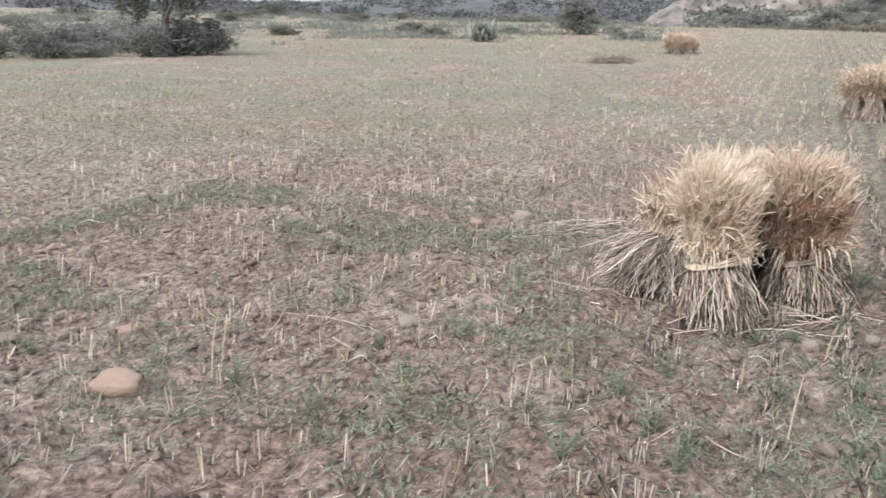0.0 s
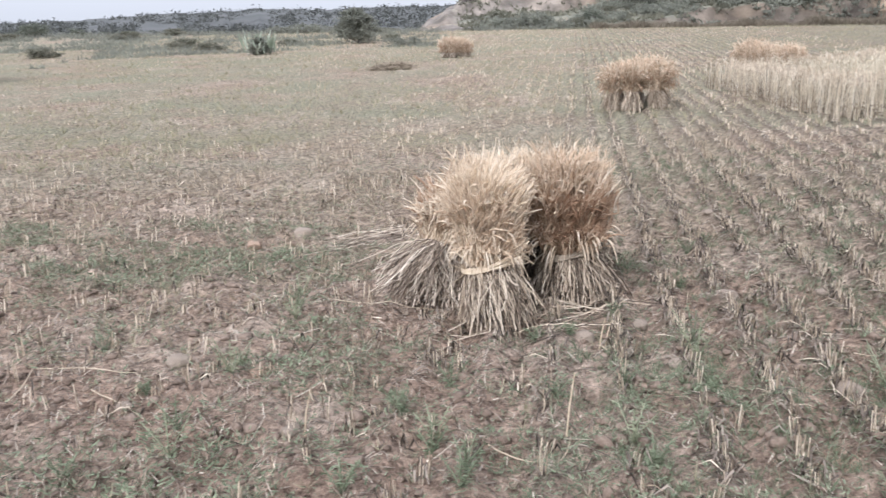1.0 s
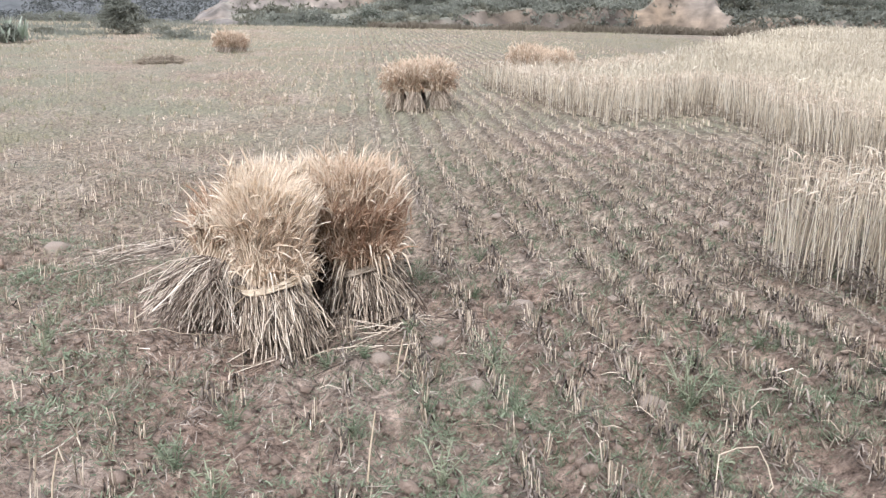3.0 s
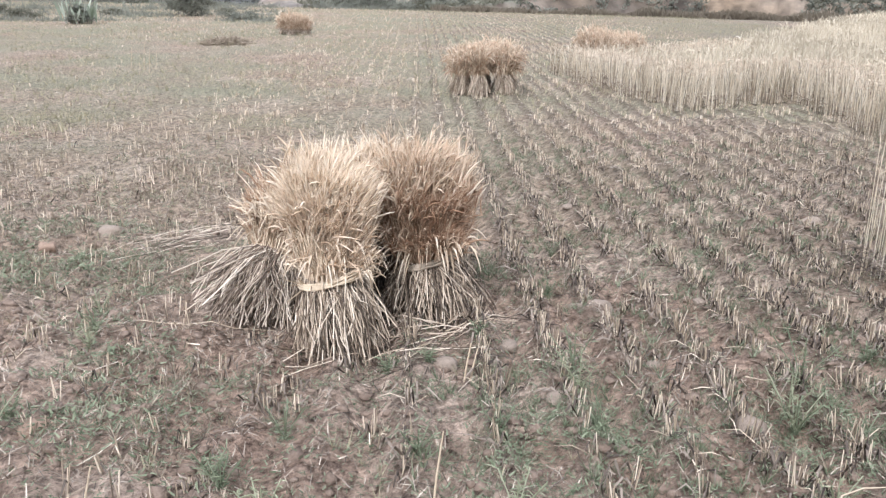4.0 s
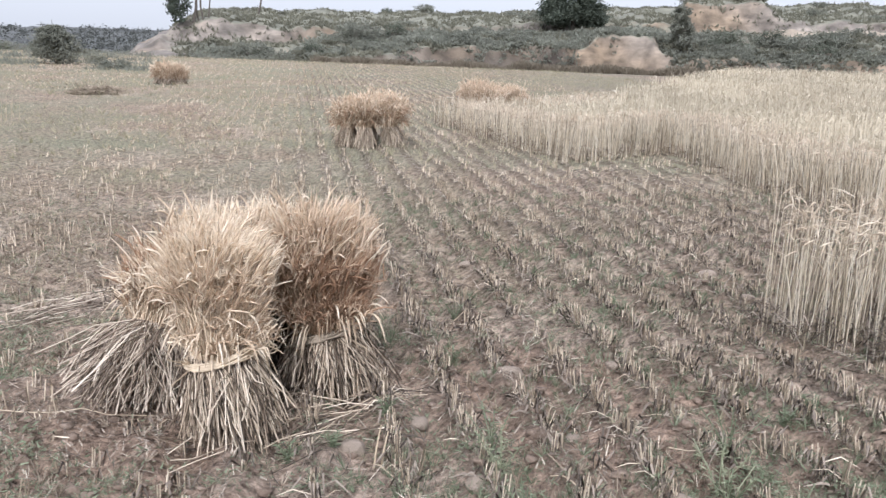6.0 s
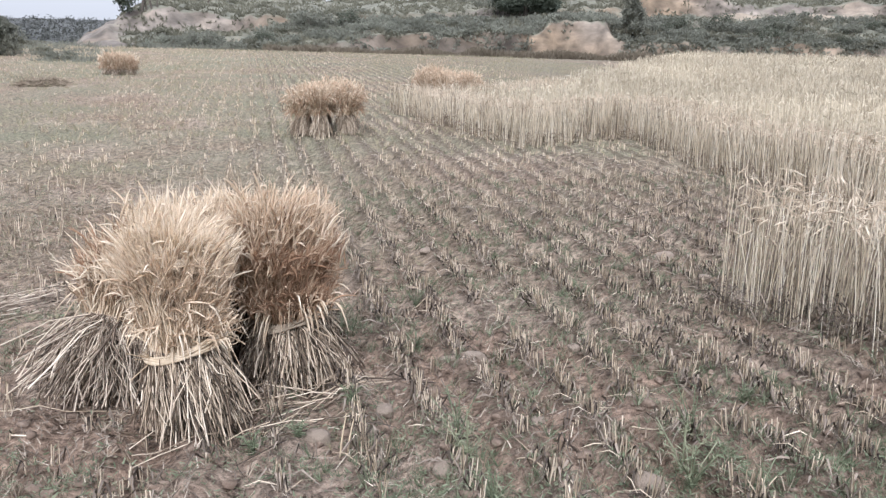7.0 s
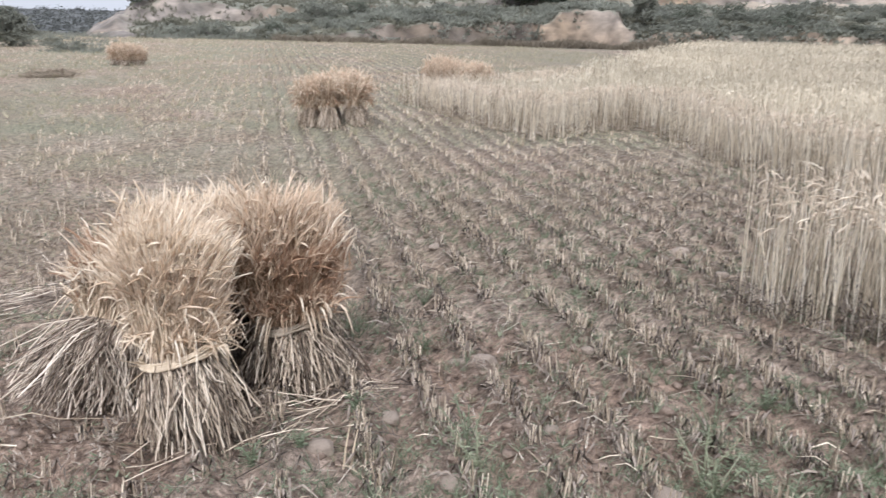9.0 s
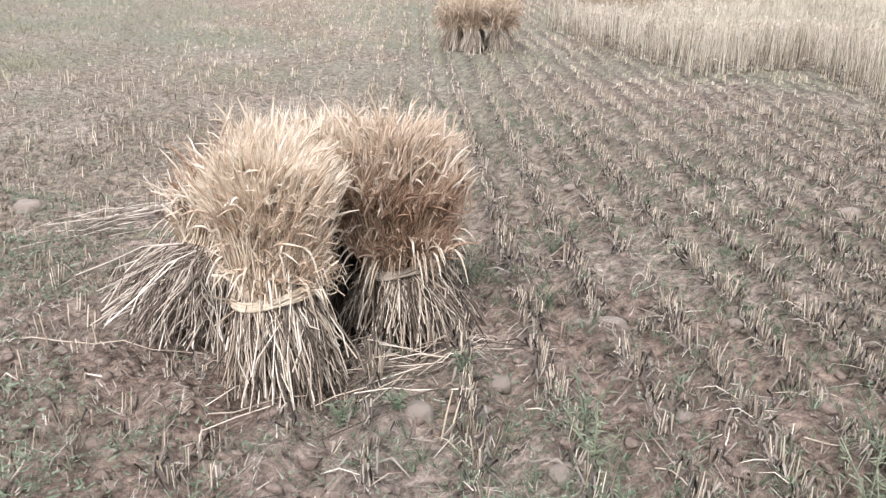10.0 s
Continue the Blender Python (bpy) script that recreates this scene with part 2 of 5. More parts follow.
def field_soil():
    """Red-brown crumbly soil with grey dusty crust, chaff and thin green patches."""
    m = bpy.data.materials.new("field_soil")
    m.use_nodes = True
    n, link = m.node_tree.nodes, m.node_tree.links.new
    bsdf = n["Principled BSDF"]
    bsdf.inputs["Roughness"].default_value = 0.95
    bsdf.inputs["Specular IOR Level"].default_value = 0.15
    co = n.new("ShaderNodeTexCoord")

    def noise_of(size, detail=5.0, rough=0.6):
        t = n.new("ShaderNodeTexNoise")
        t.inputs["Scale"].default_value, t.inputs["Detail"].default_value, t.inputs["Roughness"].default_value = 1 / size, detail, rough
        link(co.outputs["Object"], t.inputs["Vector"])
        return t.outputs["Fac"]

    def ramp_of(fac, *stops):
        r = n.new("ShaderNodeValToRGB")
        for k, (p, c) in enumerate(stops):
            e = r.color_ramp.elements[k] if k < 2 else r.color_ramp.elements.new(p)
            e.position, e.color = p, (*c, 1)
        link(fac, r.inputs["Fac"])
        return r.outputs["Color"]

    def mixed(fac, a, b):
        x = n.new("ShaderNodeMix")
        x.data_type = "RGBA"
        link(fac, x.inputs[0])
        link(a, x.inputs[6])
        link(b, x.inputs[7])
        return x.outputs[2]

    fine = noise_of(0.06, 9, 0.78)
    red = ramp_of(fine, (0.36, (0.048, 0.029, 0.021)), (0.64, (0.60, 0.434, 0.33)))
    dust = ramp_of(fine, (0.36, (0.06, 0.042, 0.032)), (0.64, (0.78, 0.61, 0.485)))
    grass = ramp_of(fine, (0.36, (0.12, 0.115, 0.08)), (0.64, (0.415, 0.388, 0.275)))
    patch = ramp_of(noise_of(1.1, 5), (0.46, (0, 0, 0)), (0.61, (1, 1, 1)))
    far = n.new("ShaderNodeVectorMath")
    far.operation = "LENGTH"
    link(co.outputs["Object"], far.inputs[0])
    away = n.new("ShaderNodeMapRange")
    away.inputs["From Min"].default_value, away.inputs["From Max"].default_value = 3.5, 13.0
    link(far.outputs["Value"], away.inputs["Value"])
    veil = n.new("ShaderNodeMath")
    veil.operation = "MULTIPLY"
    green = ramp_of(noise_of(2.6, 4), (0.36, (0.25, 0.25, 0.25)), (0.62, (1, 1, 1)))
    link(away.outputs["Result"], veil.inputs[0])
    link(green, veil.inputs[1])
    soil = mixed(patch, red, dust)
    # a ragged darker line follows each drill row
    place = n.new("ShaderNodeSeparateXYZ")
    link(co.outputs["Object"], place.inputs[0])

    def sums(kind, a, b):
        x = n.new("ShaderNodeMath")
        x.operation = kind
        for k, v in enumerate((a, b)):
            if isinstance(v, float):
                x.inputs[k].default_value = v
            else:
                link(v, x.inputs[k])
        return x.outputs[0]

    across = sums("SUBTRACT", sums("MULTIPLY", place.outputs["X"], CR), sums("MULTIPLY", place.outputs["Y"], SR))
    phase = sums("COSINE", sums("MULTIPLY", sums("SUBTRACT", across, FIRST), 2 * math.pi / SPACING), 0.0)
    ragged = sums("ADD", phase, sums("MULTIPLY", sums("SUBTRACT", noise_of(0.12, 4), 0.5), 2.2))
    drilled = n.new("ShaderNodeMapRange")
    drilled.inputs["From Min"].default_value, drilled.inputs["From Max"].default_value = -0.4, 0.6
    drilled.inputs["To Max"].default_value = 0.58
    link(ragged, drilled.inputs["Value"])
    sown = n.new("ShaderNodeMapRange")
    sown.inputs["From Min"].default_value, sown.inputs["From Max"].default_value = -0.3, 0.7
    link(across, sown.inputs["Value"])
    row_tone = ramp_of(fine, (0.36, (0.03, 0.022, 0.017)), (0.64, (0.27, 0.212, 0.165)))
    colour = mixed(sums("MULTIPLY", drilled.outputs["Result"], sown.outputs["Result"]), mixed(veil.outputs[0], soil, grass), row_tone)
    link(colour, bsdf.inputs["Base Color"])
    bump = n.new("ShaderNodeBump")
    bump.inputs["Strength"].default_value, bump.inputs["Distance"].default_value = 1.0, 0.05
    lump = n.new("ShaderNodeTexVoronoi")
    lump.inputs["Scale"].default_value, lump.inputs["Randomness"].default_value = 22.0, 1.0
    link(co.outputs["Object"], lump.inputs["Vector"])
    rise = n.new("ShaderNodeMath")
    rise.operation = "SUBTRACT"
    link(noise_of(0.03, 8, 0.75), rise.inputs[0])
    link(lump.outputs["Distance"], rise.inputs[1])
    link(rise.outputs[0], bump.inputs["Height"])
    link(bump.outputs["Normal"], bsdf.inputs["Normal"])
    return m


SOIL = field_soil()


def bank_earth():
    """Grass on the gentle slopes of the bank, bare tan and orange earth where it is steep."""
    m = bpy.data.materials.new("bank_earth")
    m.use_nodes = True
    n, link = m.node_tree.nodes, m.node_tree.links.new
    bsdf = n["Principled BSDF"]
    bsdf.inputs["Roughness"].default_value = 0.95
    co, geo = n.new("ShaderNodeTexCoord"), n.new("ShaderNodeNewGeometry")
    tex = n.new("ShaderNodeTexNoise")
    tex.inputs["Scale"].default_value, tex.inputs["Detail"].default_value = 0.7, 7
    link(co.outputs["Object"], tex.inputs["Vector"])
    grass, earth = n.new("ShaderNodeValToRGB"), n.new("ShaderNodeValToRGB")
    for r, a, b in ((grass, (0.125, 0.125, 0.096), (0.20, 0.192, 0.145)), (earth, (0.13, 0.102, 0.078), (0.37, 0.288, 0.21))):
        r.color_ramp.elements[0].position, r.color_ramp.elements[1].position = 0.33, 0.67
        r.color_ramp.elements[0].color, r.color_ramp.elements[1].color = (*a, 1), (*b, 1)
        link(tex.outputs["Fac"], r.inputs["Fac"])
    split = n.new("ShaderNodeSeparateXYZ")
    link(geo.outputs["Normal"], split.inputs[0])
    steep = n.new("ShaderNodeMapRange")
    steep.inputs["From Min"].default_value, steep.inputs["From Max"].default_value = 0.92, 0.70
    link(split.outputs["Z"], steep.inputs["Value"])
    mix = n.new("ShaderNodeMix")
    mix.data_type = "RGBA"
    layers = n.new("ShaderNodeMapping")
    layers.inputs["Scale"].default_value = (0.6, 0.6, 1.7)
    link(co.outputs["Object"], layers.inputs["Vector"])
    strata = n.new("ShaderNodeTexNoise")
    strata.inputs["Scale"].default_value, strata.inputs["Detail"].default_value = 1.0, 8
    link(layers.outputs["Vector"], strata.inputs["Vector"])
    bands = n.new("ShaderNodeMapRange")
    bands.inputs["From Min"].default_value, bands.inputs["From Max"].default_value = 0.35, 0.65
    bands.inputs["To Min"].default_value, bands.inputs["To Max"].default_value = 0.58, 1.0
    link(strata.outputs["Fac"], bands.inputs["Value"])
    broad = n.new("ShaderNodeTexNoise")
    broad.inputs["Scale"].default_value = 0.11
    link(co.outputs["Object"], broad.inputs["Vector"])
    dull = n.new("ShaderNodeMapRange")
    dull.inputs["From Min"].default_value, dull.inputs["From Max"].default_value = 0.38, 0.62
    dull.inputs["To Min"].default_value, dull.inputs["To Max"].default_value = 0.6, 1.1
    link(broad.outputs["Fac"], dull.inputs["Value"])
    where = n.new("ShaderNodeSeparateXYZ")
    link(co.outputs["Object"], where.inputs[0])
    side = n.new("ShaderNodeMath")
    side.operation = "DIVIDE"
    link(where.outputs["X"], side.inputs[0])
    link(where.outputs["Y"], side.inputs[1])
    ragged = n.new("ShaderNodeMath")
    ragged.operation, ragged.inputs[1].default_value = "MULTIPLY_ADD", 0.14
    link(strata.outputs["Fac"], ragged.inputs[0])
    link(side.outputs[0], ragged.inputs[2])
    iron = n.new("ShaderNodeValToRGB")
    iron.color_ramp.interpolation = "EASE"
    for k, (p, v) in enumerate(((0.40, 1.0), (0.46, 0.62), (0.79, 0.62), (0.84, 1.05))):
        e = iron.color_ramp.elements[k] if k < 2 else iron.color_ramp.elements.new(p)
        e.position, e.color = p, (v, v, v, 1)
    link(ragged.outputs[0], iron.inputs["Fac"])
    depth = n.new("ShaderNodeMath")
    depth.operation = "MULTIPLY"
    link(bands.outputs["Result"], depth.inputs[0])
    link(iron.outputs["Color"], depth.inputs[1])
    toned = n.new("ShaderNodeHueSaturation")
    link(depth.outputs[0], toned.inputs["Value"])
    link(dull.outputs["Result"], toned.inputs["Saturation"])
    link(earth.outputs["Color"], toned.inputs["Color"])
    wash = n.new("ShaderNodeMapRange")
    wash.inputs["From Min"].default_value, wash.inputs["From Max"].default_value = 0.305, 0.275
    link(ragged.outputs[0], wash.inputs["Value"])
    bare = n.new("ShaderNodeMath")
    bare.operation = "MAXIMUM"
    link(steep.outputs["Result"], bare.inputs[0])
    link(wash.outputs["Result"], bare.inputs[1])
    link(bare.outputs[0], mix.inputs[0])
    link(grass.outputs["Color"], mix.inputs[6])
    link(toned.outputs["Color"], mix.inputs[7])
    link(mix.outputs[2], bsdf.inputs["Base Color"])
    bump = n.new("ShaderNodeBump")
    bump.inputs["Distance"].default_value = 0.25
    link(tex.outputs["Fac"], bump.inputs["Height"])
    link(bump.outputs["Normal"], bsdf.inputs["Normal"])
    return m


BANK = bank_earth()
RIDGE_WOOD = material("far_woods", [(0.06, 0.064, 0.06), (0.092, 0.096, 0.088), (0.13, 0.132, 0.12)], 0.9, 2.0, soft=0.2)
RIDGE = material("far_ridge", [(0.065, 0.067, 0.066), (0.095, 0.097, 0.095), (0.135, 0.133, 0.127)], 0.95, 14.0, island=0.0, second=60.0)

# ---- ground: one sheet to the horizon, fine near the walk ----
def spread(lo, hi, fine, out):
    mid = np.arange(lo, hi, fine)
    tail = np.cumsum(fine * 1.09 ** np.arange(1, 130))
    tail = np.append(tail[tail < out], out)
    return np.concatenate([lo - tail[::-1], mid, mid[-1] + tail])


gx, gy = spread(-3.0, 6.4, 0.044, 2200.0), spread(1.8, 8.2, 0.044, 2200.0)
mx, my = np.meshgrid(gx, gy, indexing="ij")
mz = surface(mx, my)
cells = np.arange(mx.size).reshape(mx.shape)
quads = np.stack([cells[:-1, :-1], cells[1:, :-1], cells[1:, 1:], cells[:-1, 1:]], -1).reshape(-1, 4)
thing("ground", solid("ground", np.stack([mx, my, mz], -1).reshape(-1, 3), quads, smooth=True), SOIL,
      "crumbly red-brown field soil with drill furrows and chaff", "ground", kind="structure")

# ---- the bank and hill behind the field ----
def bank():
    az = np.radians(np.arange(5.0, 118.0, 0.2))
    out = np.concatenate([np.arange(0, 2.4, 0.2), np.arange(2.4, 10, 0.4), np.arange(10, 13, 0.2), np.geomspace(13, 220, 44)])
    a, r = np.meshgrid(az, out, indexing="ij")
    deg = np.degrees(a)
    start = 57 + 7 * step(22, 40, deg) + 2.0 * (value_noise(deg, 0 * deg, 3.1, 5) - 0.5) + 1.0 * (value_noise(deg, 0 * deg, 0.8, 6) - 0.5)
    x, y = 0.3 + (start + r) * np.sin(a), 0.8 + (start + r) * np.cos(a)
    rough = value_noise(deg, r, 1.3, 8) - 0.5
    land = terrain(x, y)

    def level(*pairs):
        """Heights of a terrace, from its rise in degrees above the eye along the bank."""
        at, up = zip(*pairs)
        up = np.interp(deg, at, up) + 0.22 * (value_noise(deg, 0 * deg, 1.1, at[1]) - 0.5) + 0.12 * (value_noise(deg, 0 * deg, 0.4, at[1] + 1) - 0.5)
        return 1.43 + (start + r) * np.tan(np.radians(up))

    cut_top = level((8, -0.6), (9.4, 0.0), (12, 0.1), (18.3, 0.3), (20.2, 0.85), (23.3, 1.15), (26.8, 1.55), (30, 1.7), (32, 1.85), (34.1, 2.0), (37.3, 2.05), (37.8, 2.6), (41.2, 2.75), (41.7, 2.0), (43, 1.8), (46, 1.6), (62, 1.7), (118, 1.7))
    shelf = level((8, -0.6), (9.4, 0.55), (11, 1.35), (12.4, 1.35), (19.5, 1.65), (22, 2.2), (32, 2.8), (36, 3.0), (42, 3.05), (49.4, 3.25), (52.6, 3.4), (57, 3.5), (62, 3.55), (118, 3.6))
    cliff = level((8, -0.6), (9.4, 0.6), (11, 1.7), (12.2, 2.45), (13, 2.65), (19.3, 2.7), (22, 2.6), (32, 3.3), (42.3, 3.55), (43, 4.8), (47.3, 4.85), (48.5, 4.0), (62, 4.1), (118, 4.1))
    crest = level((8, -0.6), (9.4, 0.65), (11, 1.75), (12.2, 2.45), (13.3, 3.2), (15.9, 3.36), (20.75, 3.58), (26.4, 3.65), (30.9, 3.85), (35, 4.1), (44, 4.6), (62, 5.0), (118, 5.0))
    z = land - 0.15
    for top, lo, hi in ((cut_top, 0.1, 1.3), (shelf, 1.6, 10.4), (cliff, 10.6, 11.7), (crest, 12.5, 34.0)):
        z = z + (np.maximum(top, z) - z) * np.clip((r + 1.2 * rough * step(8, 11, r) * (1 - step(13, 16, r)) - lo) / (hi - lo), 0, 1)
    lumps = 0.5 * (value_noise(x, y, 2.2, 11) - 0.5) + 0.4 * (value_noise(x, y, 0.9, 12) - 0.5) + 0.22 * (value_noise(x, y, 0.45, 13) - 0.5)
    z = z + lumps * step(0.2, 2, r) * step(8.2, 10.5, deg)
    n = np.arange(a.size).reshape(a.shape)
    q = np.stack([n[:-1, :-1], n[:-1, 1:], n[1:, 1:], n[1:, :-1]], -1).reshape(-1, 4)
    return np.stack([x, y, z], -1), q


bank_at, bank_faces = bank()
thing("ground_bank", solid("ground_bank", bank_at.reshape(-1, 3), bank_faces), BANK,
      "grassy hillside with eroded orange earth cuttings behind the field", "hillside", kind="structure")


def on_bank(deg, r):
    """A place on the bank, by direction and by metres behind its foot."""
    i = int(np.clip(round((deg - 5.0) / 0.2), 0, bank_at.shape[0] - 1))
    far = np.hypot(bank_at[i, :, 0] - bank_at[i, 0, 0], bank_at[i, :, 1] - bank_at[i, 0, 1])
    j = int(np.argmin(np.abs(far - r)))
    return bank_at[i, j]


def bank_seen(deg, rise):
    """The place on the bank that stands rise degrees above the eye's level in a direction."""
    i = int(np.clip(round((deg - 5.0) / 0.2), 0, bank_at.shape[0] - 1))
    row = bank_at[i]
    up = np.degrees(np.arctan2(row[:, 2] - 1.43, np.hypot(row[:, 0] - 0.3, row[:, 1] - 0.8)))
    j = int(np.argmax(up >= rise)) if (up >= rise).any() else int(np.argmax(up))
    return row[j]


def ridge():
    """A long low wooded ridge on the skyline."""
    az = np.radians(np.arange(-75, 40, 0.12))
    up = np.linspace(0, 1, 14)
    a, s = np.meshgrid(az, up, indexing="ij")
    deg = np.degrees(a)
    top = 1.0 + 0.76 * step(-17, 0, deg) + 0.2 * step(2, 9, deg) + 0.12 * (value_noise(deg, 0 * deg, 2.0, 3) - 0.5) + 0.10 * value_noise(deg, 0 * deg, 0.9, 4) ** 2 + 0.09 * value_noise(deg, 0 * deg, 0.37, 5) ** 3 + 0.05 * value_noise(deg, 0 * deg, 0.13, 6) ** 2
    far = 230 + 170 * s
    z = 1.4 + s * (far * np.tan(np.radians(top))) + (1 - s) * 0.6 + 1.2 * (value_noise(deg, s, 0.5, 7) - 0.5) * np.sin(np.pi * s)
    n = np.arange(a.size).reshape(a.shape)
    q = np.stack([n[:-1, :-1], n[:-1, 1:], n[1:, 1:], n[1:, :-1]], -1).reshape(-1, 4)
    return solid("ridge", np.stack([far * np.sin(a), far * np.cos(a), z], -1).reshape(-1, 3), q)


thing("backdrop_ridge", ridge(), RIDGE, "low dark wooded ridge on the horizon", "ridge", kind="structure")


def ridge_woods():
    """Bushes and small trees scattered over the ridge, as one mass of leafy clumps."""
    g = np.random.default_rng(77)
    n = 3600
    deg, s = g.uniform(-42, 13, n), g.uniform(0.05, 1.0, n) ** 0.8
    keep = value_noise(deg, 6 * s, 1.4, 78) > 0.35
    deg, s = deg[keep], s[keep]
    top = 1.0 + 0.76 * step(-17, 0, deg) + 0.2 * step(2, 9, deg)
    far = 230 + 170 * s
    a = np.radians(deg)
    place = np.stack([far * np.sin(a), far * np.cos(a), 1.4 + s * far * np.tan(np.radians(top)) + 0.6 * (1 - s)], 1)
    each = 14
    big = np.repeat(g.uniform(0.5, 1.5, len(deg)), each)
    m = len(big)
    p = np.repeat(place, each, 0) + g.normal(0, 1, (m, 3)) * [0.9, 0.9, 0.45] * big[:, None] + np.stack([0 * big, 0 * big, 0.4 * big], 1)
    way = unit(g.normal(0, 1, (m, 3))) * (0.36 * big)[:, None]
    return ribbons(np.stack([p - way, p + way], 1), (0.34 * big)[:, None] * np.array([1.0, 0.5]), unit(np.cross(way, g.normal(0, 1, (m, 3)))))


thing("ridge_woods", solid("ridge_woods", *ridge_woods()), RIDGE_WOOD, "dark scrub and small trees over the far ridge", "woods", kind="stuff")


# ---- sheaves ----
def ears(base, way, length, girth, awns, awn_length, plain=False):
    """Bearded ears from their necks: plump heads with fine awns."""
    n = len(base)
    s, fat = (np.array([0, 0.45, 1.0]), np.array([0.4, 1.0, 0.2])) if plain else (np.array([0, 0.25, 0.5, 0.75, 1.0]), np.array([0.35, 1.0, 1.0, 0.8, 0.15]))
    droop = (rng.normal(0, 0.45, (n, 3)) * [1, 1, 0.2] - [0, 0, 0.75]) * (length * rng.uniform(0.0, 1.0, n))[:, None]
    path = base[:, None] + way[:, None] * (length[:, None] * s)[:, :, None] + droop[:, None] * (s**2)[:, None]
    pieces = [tubes(path, girth[:, None] * fat, 3 if plain else 4)]
    if awns:
        at = rng.uniform(0.1, 1.0, (n, awns))
        start = base[:, None] + way[:, None] * (length[:, None] * at)[:, :, None] + droop[:, None] * (at**2)[:, :, None]
        ray = unit(way[:, None] + rng.normal(0, 0.15, (n, awns, 3)) + [0, 0, -0.04])
        reach = awn_length * rng.uniform(0.5, 1.15, (n, awns, 1))
        tip = start + ray * reach + np.array([0, 0, -0.15]) * reach
        side = unit(np.cross(ray, rng.normal(0, 1, (n, awns, 3))))
        paths = np.stack([start, tip], 2).reshape(-1, 2, 3)
        pieces.append(ribbons(paths, np.array([0.0016, 0.0005]), side.reshape(-1, 3)))
    return joined(*pieces)


def sheaf_meshes(count, foot=0.25, waist=0.115, tie=0.35, head=0.30, tall=0.86, lean=(0.0, 0.0), awns=8, thick=0.0026, sag=0.34, droop=0.45, butts=0.46, skirt=0.46, tangle=1.0):
    """A bound sheaf: stalks flared below the tie, a mop of ears above it, dry leaves, and the straw band."""
    r, turn = rng.uniform(0, 1, count) ** 0.42, rng.uniform(0, 2 * np.pi, count)
    c, s = np.cos(turn), np.sin(turn)
    lean = np.asarray(lean)
    twist = turn + rng.normal(0, 0.62, count) * (1.3 - 0.45 * r)
    flare = foot * r * np.where(rng.random(count) < 0.03, rng.uniform(1.2, 1.4, count), rng.uniform(0.55, 1.12, count))
    low = np.stack([flare * np.cos(twist), flare * np.sin(twist), rng.uniform(0.0, 1.0, count) ** 2.4 * 0.16], 1)
    mid = np.stack([waist * r * c, waist * r * s, np.full(count, tie)], 1)
    mid[:, :2] += lean * tie / tall
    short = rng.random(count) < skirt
    tuft = value_noise(2.2 * np.cos(turn), 2.2 * np.sin(turn) + 2.5 * r, 0.55, float(tall * 10)) - 0.5
    high = tall - sag * r**2.5 * rng.uniform(0.0, 1.2, count) + rng.normal(0, 0.04, count) + 0.16 * tuft
    high = np.where(short, tie + 0.03 + 0.27 * rng.random(count) ** 0.9, np.maximum(high, tie + 0.12))
    r = np.where(short, 0.75 + 0.25 * r, r)
    out = head * r**0.9 * rng.uniform(0.72, 1.12, count) * np.clip((high - tie + 0.05) / (0.8 * (tall - tie)), 0.74, 1.0)
    neck = np.stack([out * c, out * s, high], 1)
    neck[:, :2] += lean * (high / tall)[:, None] + rng.normal(0, 0.025, (count, 2))
    mid = np.stack([waist * r * c, waist * r * s, np.full(count, tie)], 1)
    mid[:, :2] += lean * tie / tall
    cut = (rng.random(count) ** 2.6 * 0.55)[:, None]
    low = low * (1 - cut) + mid * cut
    t = np.array([0, 0.33, 0.67, 1.0])[None, :, None]
    under = low[:, None] * (1 - t) + mid[:, None] * t
    under[:, :, :2] -= (mid - low)[:, None, :2] * (0.10 * np.sin(np.pi * t)) * rng.uniform(-0.6, 1.9, (count, 1, 1))
    low += tangle * rng.normal(0, 0.02, (count, 3)) * [1, 1, 0.5]
    under = under + (low[:, None] - under[:, :1]) * (1 - t)
    under[:, 1:3] += tangle * (rng.normal(0, 0.006, (count, 2, 3)) + rng.normal(0, 0.009, (count, 1, 3)))
    t2 = np.array([0.0, 0.33, 0.66, 1.0])[None, :, None]
    over = mid[:, None] * (1 - t2) + neck[:, None] * t2
    over[:, :, 2] += 0.06 * np.sin(np.pi * t2[:, :, 0]) * r[:, None]
    over[:, 1:3] += rng.normal(0, 0.005, (count, 2, 3))
    stem = np.concatenate([under, over[:, 1:]], 1)
    girth = thick * rng.uniform(0.65, 1.3, (count, 1))
    lower = rng.random(count) < np.where(r < 0.72, 0.9, butts)
    stalks = tubes(under[lower], 1.15 * rng.uniform(0.7, 1.2, (int(lower.sum()), 1)) * girth[lower] * np.array([1.05, 1.0, 0.95, 0.9]), 3)
    stems = tubes(over, girth * np.array([1.0, 0.9, 0.8, 0.6]), 3)
    blades = max(20, count // 16)
    pick = rng.integers(0, count, blades)
    a0 = stem[pick, 3] + rng.normal(0, 0.01, (blades, 3))
    fall = unit(np.stack([c[pick], s[pick], rng.uniform(0.5, 1.6, blades)], 1)) * rng.uniform(0.08, 0.2, (blades, 1))
    leaf = np.stack([a0, a0 + 0.5 * fall + [0, 0, 0.02], a0 + 0.85 * fall, a0 + fall * [1.05, 1.05, 0.7] - [0, 0, 0.03]], 1)
